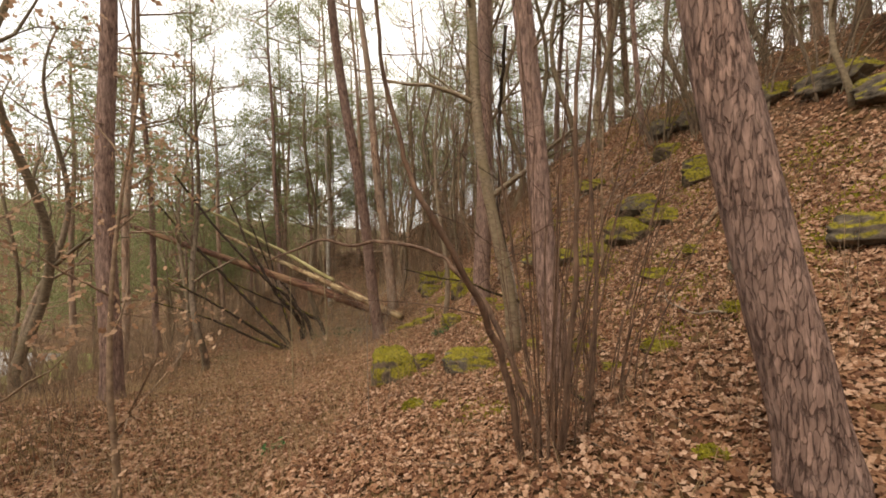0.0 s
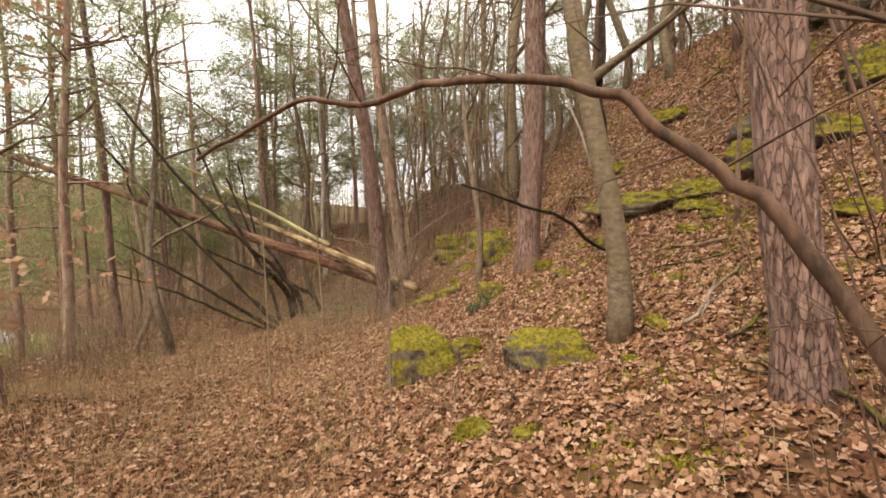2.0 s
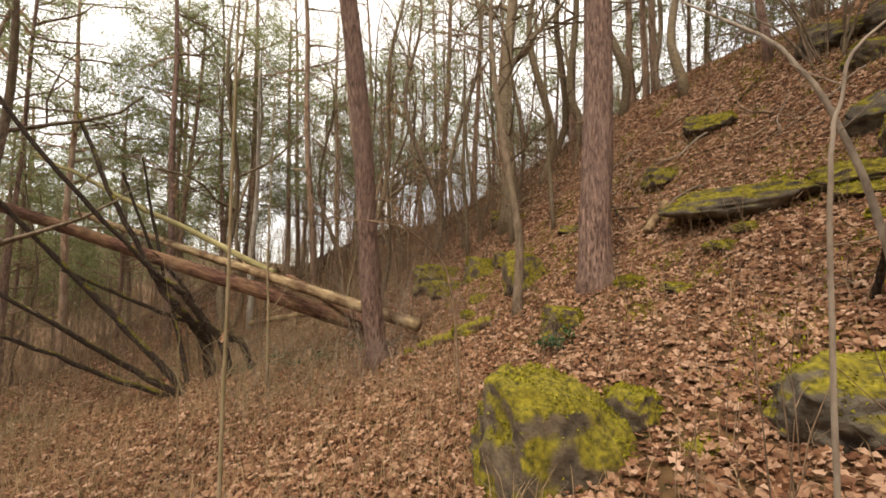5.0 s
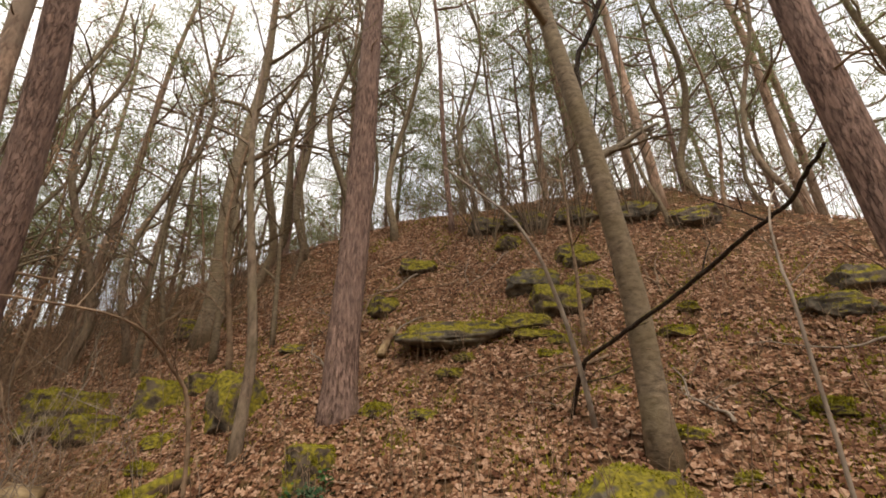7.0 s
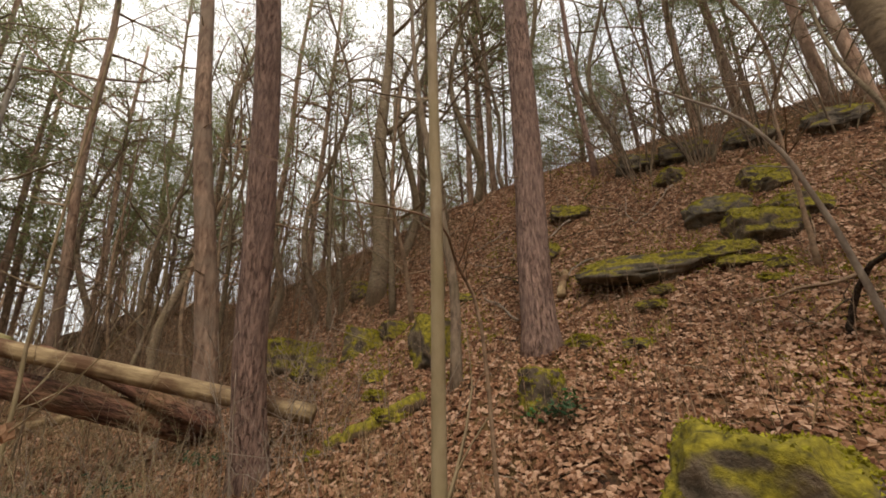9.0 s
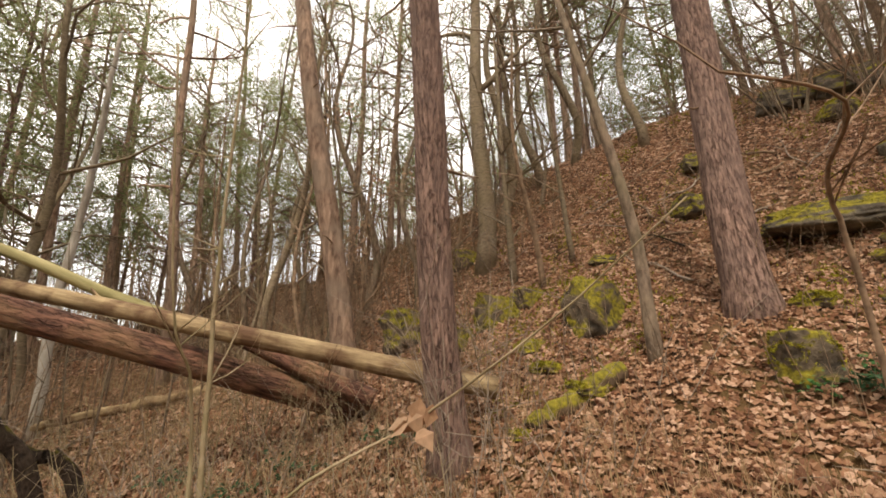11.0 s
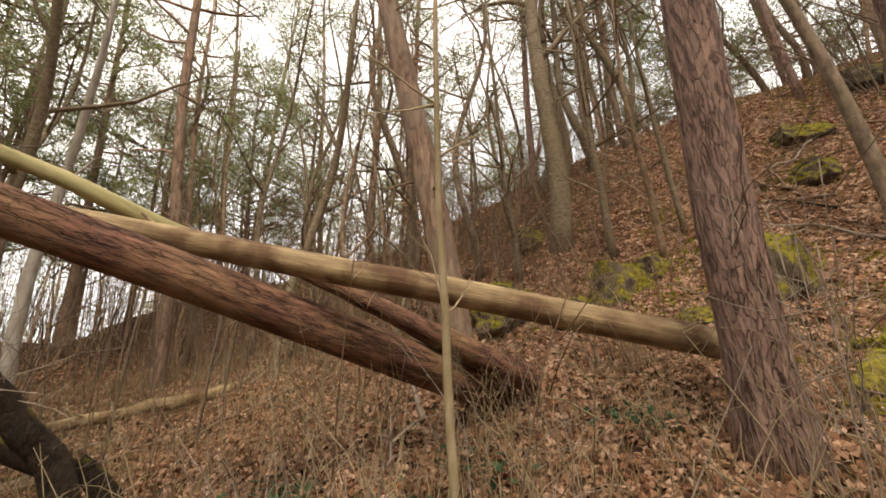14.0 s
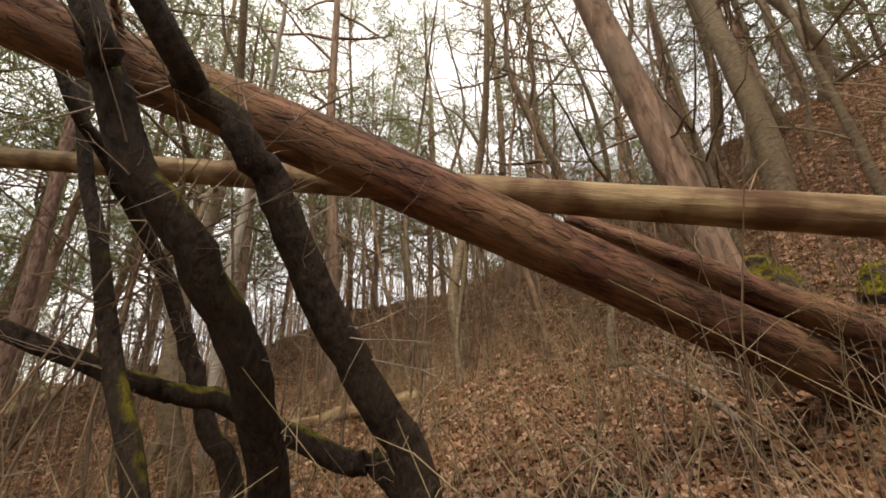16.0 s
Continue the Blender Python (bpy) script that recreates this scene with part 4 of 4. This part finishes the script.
# unseen trees added behind the walk's start, only to shape the light
for k in range(36):
    plant(pine_kinds if k % 2 else bare_kinds, rnd(-16, 14), rnd(-22, -4))
for o in pine_kinds + bare_kinds + slim_kinds + [bushy]:
    o.matrix_basis = pose(o.location.x, o.location.y, zat(o.location.x, o.location.y))

for x, y in ((5.4, 7.0), (5.9, 9.9), (6.6, 8.6), (7.5, 5.4), (6.2, 6.0), (4.9, 10.6)):
    plant(slim_kinds, x, y)
for k in range(24):
    y = rnd(14, 21)
    plant(slim_kinds, 3.4 - 0.45 * y + rnd(-1.0, 4.8), y)

# far woods, past counting
out_v, out_f, ndl = [], [], []
k = 0
for i in range(400):
    a, d = rnd(-2.0, 2.2), rnd(42, 100)
    x, y = -3 + d * math.sin(a), 7 + d * math.cos(a)
    h = rnd(12, 19)
    z = zat(x, y)
    V, F = tube([(x, y, z - 0.5), (x + rnd(-0.3, 0.3), y, z + h * 0.5), (x + rnd(-0.5, 0.5), y, z + h)], (0.14, 0.11, 0.04), 5)
    out_v.append(V)
    out_f += [[q + k for q in f] for f in F]
    k += len(V)
    for j in range(10):
        ndl.append((x + rnd(-1.9, 1.9), y + rnd(-1.9, 1.9), z + h * rnd(0.22, 1.0)))
far = thing("far_wood", -3, 60, zat(-3, 60), "far pine wood with dense trunks", "woodland", kind="stuff")
far.matrix_basis = Matrix.Identity(4)
part("trunks", mesh_of("trunks", np.concatenate(out_v), out_f, M_BARK_UP), far)
V, F = blades(ndl, 0.55, 22, 0.6, 0.045)
part("crowns", mesh_of("crowns", V, F, M_NEEDLE, False), far)

# ---- undergrowth ----


def brush(name, label, n, region, hlo, hhi, r, material, lean=0.25, twigs=2):
    VS, FS, k = [], [], 0
    for i in range(n):
        x, y = region()
        z = zat(x, y)
        h = rnd(hlo, hhi)
        dx, dy = rnd(-lean, lean) * h, rnd(-lean, lean) * h
        p = [np.array((x, y, z - 0.05)), np.array((x + dx * 0.4, y + dy * 0.4, z + h * 0.5)), np.array((x + dx, y + dy, z + h))]
        rr = r * rnd(0.5, 1.2)
        pieces = [tube(p, (rr, rr * 0.75, rr * 0.3), 3, close=False)]
        for j in range(twigs):
            q = p[0] + (p[2] - p[0]) * rnd(0.3, 0.9)
            e = q + np.array((rnd(-1, 1), rnd(-1, 1), rnd(0, 0.9))) * h * rnd(0.12, 0.3)
            pieces.append(tube([q, (q + e) / 2 + np.array((0, 0, 0.02)), e], (rr * 0.6, rr * 0.45, rr * 0.2), 3, close=False))
        for v, f in pieces:
            VS.append(v)
            FS += [[a + k for a in g] for g in f]
            k += len(v)
    return tagged(new(name, mesh_of(name, np.concatenate(VS), FS, material)), label, "undergrowth", kind="stuff")


def clear_of_path(x, y):
    t = np.array([(m.translation.x, m.translation.y) for _, m in PATH])
    return ((t[:, 0] - x) ** 2 + (t[:, 1] - y) ** 2).min()


def region_of(x0, x1, y0, y1, gap=1.0):
    def pick():
        while True:
            x, y = rnd(x0, x1), rnd(y0, y1)
            if clear_of_path(x, y) > gap * gap:
                return x, y
    return pick


def hollow():
    while True:
        x, y = rnd(-14, 0.5), rnd(12.6, 24)
        if x < -1.2 or y > 14:
            return x, y


brush("undergrowth", "brown tangle of leafless brush in the hollow", 800, hollow, 0.3, 1.2, 0.004, M_TWIG, 0.5, 3)
brush("undergrowth", "ochre dry stems filling the hollow behind the logs", 1000, region_of(-9.5, -2.6, 13.4, 21.0), 0.12, 0.8, 0.004, M_PALESTEM, 0.6, 3)
brush("undergrowth", "haze of thin brown shoots on the bank behind the pines", 1000, lambda: (lambda y: (3.4 - 0.45 * y + rnd(-0.8, 4.8), y))(rnd(13.2, 22)), 0.4, 1.9, 0.006, M_TWIG, 0.45, 4)
brush("undergrowth", "leafless brush beside the level strip", 1300, region_of(-15, -4.5, 1.5, 12.5, 2.0), 0.4, 1.7, 0.006, M_TWIG, 0.35, 3)
brush("undergrowth", "tall thin shoots farther in the wood", 600, region_of(-20, 12, 15, 34), 1.2, 4.0, 0.012, M_TWIG, 0.15, 3)
brush("undergrowth", "haze of bare thicket along the far edge of the hollow", 1100, region_of(-24, 4, 21.5, 38), 1.2, 4.5, 0.012, M_THICKET, 0.3, 6)
brush("undergrowth", "low brown thicket behind the level strip", 600, region_of(-17, -7.5, 8.0, 21, 2.0), 0.8, 2.4, 0.008, M_THICKET, 0.35, 5)
brush("undergrowth", "thin dark stems standing in the hollow", 90, region_of(-13, -2.0, 13.8, 21), 1.5, 4.5, 0.017, M_BROWNBARK, 0.15, 5)
brush("undergrowth", "thin shoots along the rim", 1500, lambda: (lambda y: (min(11.2 - 0.611 * min(y, 28), 6.6) + rnd(-0.5, 7.0), y))(rnd(-2, 22)), 0.6, 3.0, 0.009, M_TWIG, 0.25, 3)
brush("undergrowth", "sparse thin shoots on the bank", 800, region_of(-2, 5, 2.5, 14, 1.4), 0.25, 1.1, 0.004, M_TWIG, 0.4, 2)
brush("undergrowth", "dead twigs and stems near the fallen logs", 240, region_of(-6.2, -1.8, 9.5, 13.5, 0.9), 0.25, 1.0, 0.0045, M_GREYSTEM, 0.7, 2)
brush("undergrowth", "tangle of pale dry stems beside the way to the logs", 340, region_of(-8.0, -3.7, 9.4, 13.2, 0.85), 0.25, 1.1, 0.004, M_PALESTEM, 0.75, 4)
brush("fallen_twigs", "thin dead twigs lying in the leaf litter", 2400, region_of(-7, 6, 0.5, 14, 0.0), 0.015, 0.08, 0.0045, M_GREYSTEM, 7.0, 1)


def grass(name, label, n, region, hlo, hhi, material, w=0.003):
    C = np.array([region() for _ in range(n)])
    Z = rough_height(C[:, 0], C[:, 1])
    base = np.column_stack([C, Z])
    h = np.random.uniform(hlo, hhi, (n, 1))
    bend = np.random.normal(0, 0.4, (n, 2))
    s = np.random.normal(0, 1, (n, 2))
    s /= np.linalg.norm(s, axis=1, keepdims=True)
    s = np.column_stack([s, np.zeros(n)]) * w
    mid = base + np.column_stack([bend * h * 0.35, h[:, 0] * 0.6])
    tip = base + np.column_stack([bend * h, h[:, 0] * 0.95])
    V = np.stack([base - s, base + s, mid + s * 0.8, mid - s * 0.8, tip], 1).reshape(-1, 3)
    k = np.arange(n)[:, None] * 5
    F = (k + np.array([[0, 1, 2, 3]])).tolist() + (k + np.array([[3, 2, 4]])).tolist()
    return tagged(new(name, mesh_of(name, V, F, material, False)), label, "grass", kind="stuff")


grass("dry_grass", "dry straw-coloured grass and weed stems", 26000, region_of(-10, -2.2, 0.5, 12.5, 0.0), 0.05, 0.34, M_GRASS, 0.0025)
def moss_patches(x0, x1, y0, y1, n, size):
    centres = [(rnd(x0, x1), rnd(y0, y1), rnd(0.3, 1) * size) for _ in range(n)]

    def pick():
        x, y, s = random.choice(centres)
        return x + random.gauss(0, s), y + random.gauss(0, s * 0.7)
    return pick


grass("moss_tufts", "yellow-green moss tufts spread over the bank", 25000, moss_patches(-0.5, 4.8, 4.2, 13.5, 110, 0.24), 0.03, 0.055, M_MOSS, 0.008)
grass("moss_tufts", "yellow-green moss tufts round the boulders in the hollow", 9000, moss_patches(-2.6, 0.0, 10.5, 14.5, 22, 0.3), 0.025, 0.05, M_MOSS, 0.008)
grass("dry_grass", "ochre dry grass in the hollow", 10000, region_of(-9.5, -3.0, 13.4, 21, 0.0), 0.06, 0.3, M_GRASS, 0.004)
grass("dry_grass", "dry grass scattered over the bank", 3500, region_of(-3, 5, 2, 13, 0.0), 0.05, 0.3, M_GRASS)

# dead branches lying about
def fallen_branch(x, y, long, turn, r, material):
    t = thing("dead_branch", x, y, zat(x, y), "dead branch with broken twigs lying in the litter", "branch", "dead branches on the bank")
    c, q = math.cos(turn), math.sin(turn)
    line, side = [], 0.0
    for k in range(8):
        u = long * (k / 7 - 0.5)
        side += rnd(-0.05, 0.05)
        px, py = c * u - q * side, q * u + c * side
        line.append((px, py, zat(x + px, y + py) - zat(x, y) + r * 0.7 + 0.03 + rnd(0, 0.04)))
    Q = curve_through(line, 3)
    V, F = tube(Q, np.linspace(r, r * 0.35, len(Q)), 7, 0.1, seed=rnd(0, 9))
    part("stem", mesh_of("stem", V, F, material), t)
    for k in range(3):
        o = Q[random.randint(5, len(Q) - 3)]
        V, F = tube(bent(o, o + np.array((rnd(-0.3, 0.3), rnd(-0.3, 0.3), rnd(0.04, 0.22))), 4, 0.03), np.linspace(r * 0.4, r * 0.15, 4), 5)
        part("twig", mesh_of("twig", V, F, material), t)


for k in range(34):
    y = rnd(4.5, 13.0)
    fallen_branch(max(-0.6, 1.2 - 0.1 * y) + rnd(0, 3.4), y, rnd(0.5, 1.5), rnd(0, 3.14), rnd(0.01, 0.024), (M_TWIG, M_GREYSTEM, M_DARKBARK)[k % 3])
for k in range(16):
    fallen_branch(rnd(-8.0, -2.2), rnd(13.4, 18.0), rnd(0.6, 1.8), rnd(0, 3.14), rnd(0.012, 0.03), (M_TWIG, M_GREYSTEM)[k % 2])

# green seedlings
for x, y in ((-2.9, 4.5), (-2.75, 4.62), (-1.43, 9.1), (-1.2, 8.9)):
    t = thing("seedling", x, y, zat(x, y), "small bright green leafy plant in the litter", "plant", "green seedlings")
    n = 26
    C = np.random.normal(0, 0.045, (n, 3)) + np.array([0, 0, 0.07])
    N = np.random.normal(0, 0.4, (n, 3)) + np.array([0, 0, 1])
    N /= np.linalg.norm(N, axis=1, keepdims=True)
    V, F = leaf_shapes(C, N, np.random.uniform(0.02, 0.04, n), np.random.uniform(0.012, 0.02, n))
    part("leaves", mesh_of("leaves", V, F, M_GREEN, False), t)
    for k in range(4):
        V, F = tube([(0, 0, -0.02), (rnd(-0.02, 0.02), rnd(-0.02, 0.02), 0.04), (rnd(-0.05, 0.05), rnd(-0.05, 0.05), 0.08)], (0.003, 0.002, 0.001), 4)
        part("stalk", mesh_of("stalk", V, F, M_GREEN), t)

# dark green brambles low among the leaves
for x, y, wide in ((-4.35, 11.9, 0.3), (-4.9, 11.75, 0.24), (-3.6, 11.3, 0.22), (-6.0, 12.7, 0.2), (-1.4, 8.8, 0.12), (-5.3, 12.6, 0.2)):
    t = thing("bramble", x, y, zat(x, y), "low dark green bramble among the leaves", "plant", "brambles")
    for k in range(5):
        e = (rnd(-1, 1) * wide, rnd(-1, 1) * wide, rnd(0.08, 0.3))
        V, F = tube(curve_through([(0, 0, -0.04), (e[0] * 0.5, e[1] * 0.5, e[2] * 1.1), e], 4), np.linspace(0.004, 0.0015, 9), 5)
        part("stem", mesh_of("stem", V, F, M_TWIG), t)
    n = 70
    C = np.random.normal(0, 1, (n, 3)) * np.array([wide, wide, 0.06]) * 0.6 + np.array([0, 0, 0.14])
    N = np.random.normal(0, 0.5, (n, 3)) + np.array([0, 0, 1])
    N /= np.linalg.norm(N, axis=1, keepdims=True)
    V, F = leaf_shapes(C, N, np.random.uniform(0.02, 0.04, n), np.random.uniform(0.013, 0.024, n))
    part("leaves", mesh_of("leaves", V, F, M_BRAMBLE, False), t)

# ---- the valley road and meadow beyond the strip ----
def valley_strip(name, label, near, wide, y0, y1, lift, material, slant=-0.15):
    """A strip of the valley floor that follows the land."""
    V, F = [], []
    for k in range(41):
        y = y0 + (y1 - y0) * k / 40
        for j in range(5):
            x = near + slant * y - wide * j / 4
            V.append((x, y, zat(x, y) + lift))
        if k:
            for j in range(4):
                q = 5 * k + j
                F.append([q - 5, q, q + 1, q - 4])
    ob = new(name, mesh_of(name, np.array(V), F, material))
    so = ob.modifiers.new("thickness", "SOLIDIFY")
    so.thickness = 0.5
    return tagged(ob, label, name, kind="structure")


valley_strip("meadow", "yellow-green meadow on the valley floor", -19.0, 15.0, -14.0, 22.0, 0.12, M_FIELD)
valley_strip("road", "pale grey road down in the valley", -24.0, 5.0, -14.0, 21.5, 0.2, M_ROAD)

# ---- leaf litter ----


def litter(name, label, n, region, lo, hi, lift):
    C = np.array([region() for _ in range(n)])
    e = 0.05
    Z = rough_height(C[:, 0], C[:, 1])
    gxn = (rough_height(C[:, 0] + e, C[:, 1]) - Z) / e
    gyn = (rough_height(C[:, 0], C[:, 1] + e) - Z) / e
    N = np.column_stack([-gxn, -gyn, np.ones(n)]) + np.random.normal(0, 0.35, (n, 3))
    N /= np.linalg.norm(N, axis=1, keepdims=True)
    P = np.column_stack([C, Z + np.random.uniform(0.0, lift, n)])
    L = np.random.uniform(lo, hi, n)
    V, F = leaf_shapes(P, N, L * 0.94, L * np.random.uniform(0.42, 0.66, n), 0.5)
    return tagged(new(name, mesh_of(name, V, F, M_LEAVES, False)), label, "leaves", kind="stuff")


def near_litter():
    while True:
        x, y = rnd(-8.5, 5.0), rnd(0.3, 14.5)
        dens = 1.0 if x > -4.5 else 0.55
        patch = noise.noise(Vector((x * 1.4, y * 1.4, 3.0))) + 0.6 * noise.noise(Vector((x * 4, y * 4, 1.0)))
        if random.random() < dens * min(1.0, max(0.4, 0.7 + 1.0 * patch)):
            return x + random.gauss(0, 0.6), y + random.gauss(0, 0.6)


litter("leaf_litter", "brown fallen oak leaves covering the ground", 135000, near_litter, 0.023, 0.054, 0.04)
def far_litter():
    while True:
        x, y = rnd(-13, 9), rnd(3, 27)
        if y > 12.5 or x > 4.0 or x < -7.5:
            return x + random.gauss(0, 0.6), y + random.gauss(0, 0.6)


litter("leaf_litter", "brown fallen leaves farther up the bank and in the hollow", 38000, far_litter, 0.035, 0.07, 0.04)
litter("leaf_litter", "brown leaves and ochre litter lying in the hollow", 30000, lambda: (rnd(-11.5, -1.0), rnd(12.2, 22.5)), 0.035, 0.065, 0.05)
one = [mesh_of("leaf", *leaf_shapes(np.zeros((1, 3)), np.array([[0.0, 0, 1]]), np.array([rnd(0.035, 0.05)]), np.array([rnd(0.02, 0.028)]), 0.5), M_LEAVES, False) for _ in range(6)]
for k in range(260):
    x, y = rnd(-2.6, 0.6), rnd(3.2, 7.5)
    o = new("leaf", one[k % 6])
    o.parent = ground
    o.matrix_basis = pose(x, y, zat(x, y) + 0.035, rnd(-30, 30), rnd(-30, 30), rnd(0, 360))
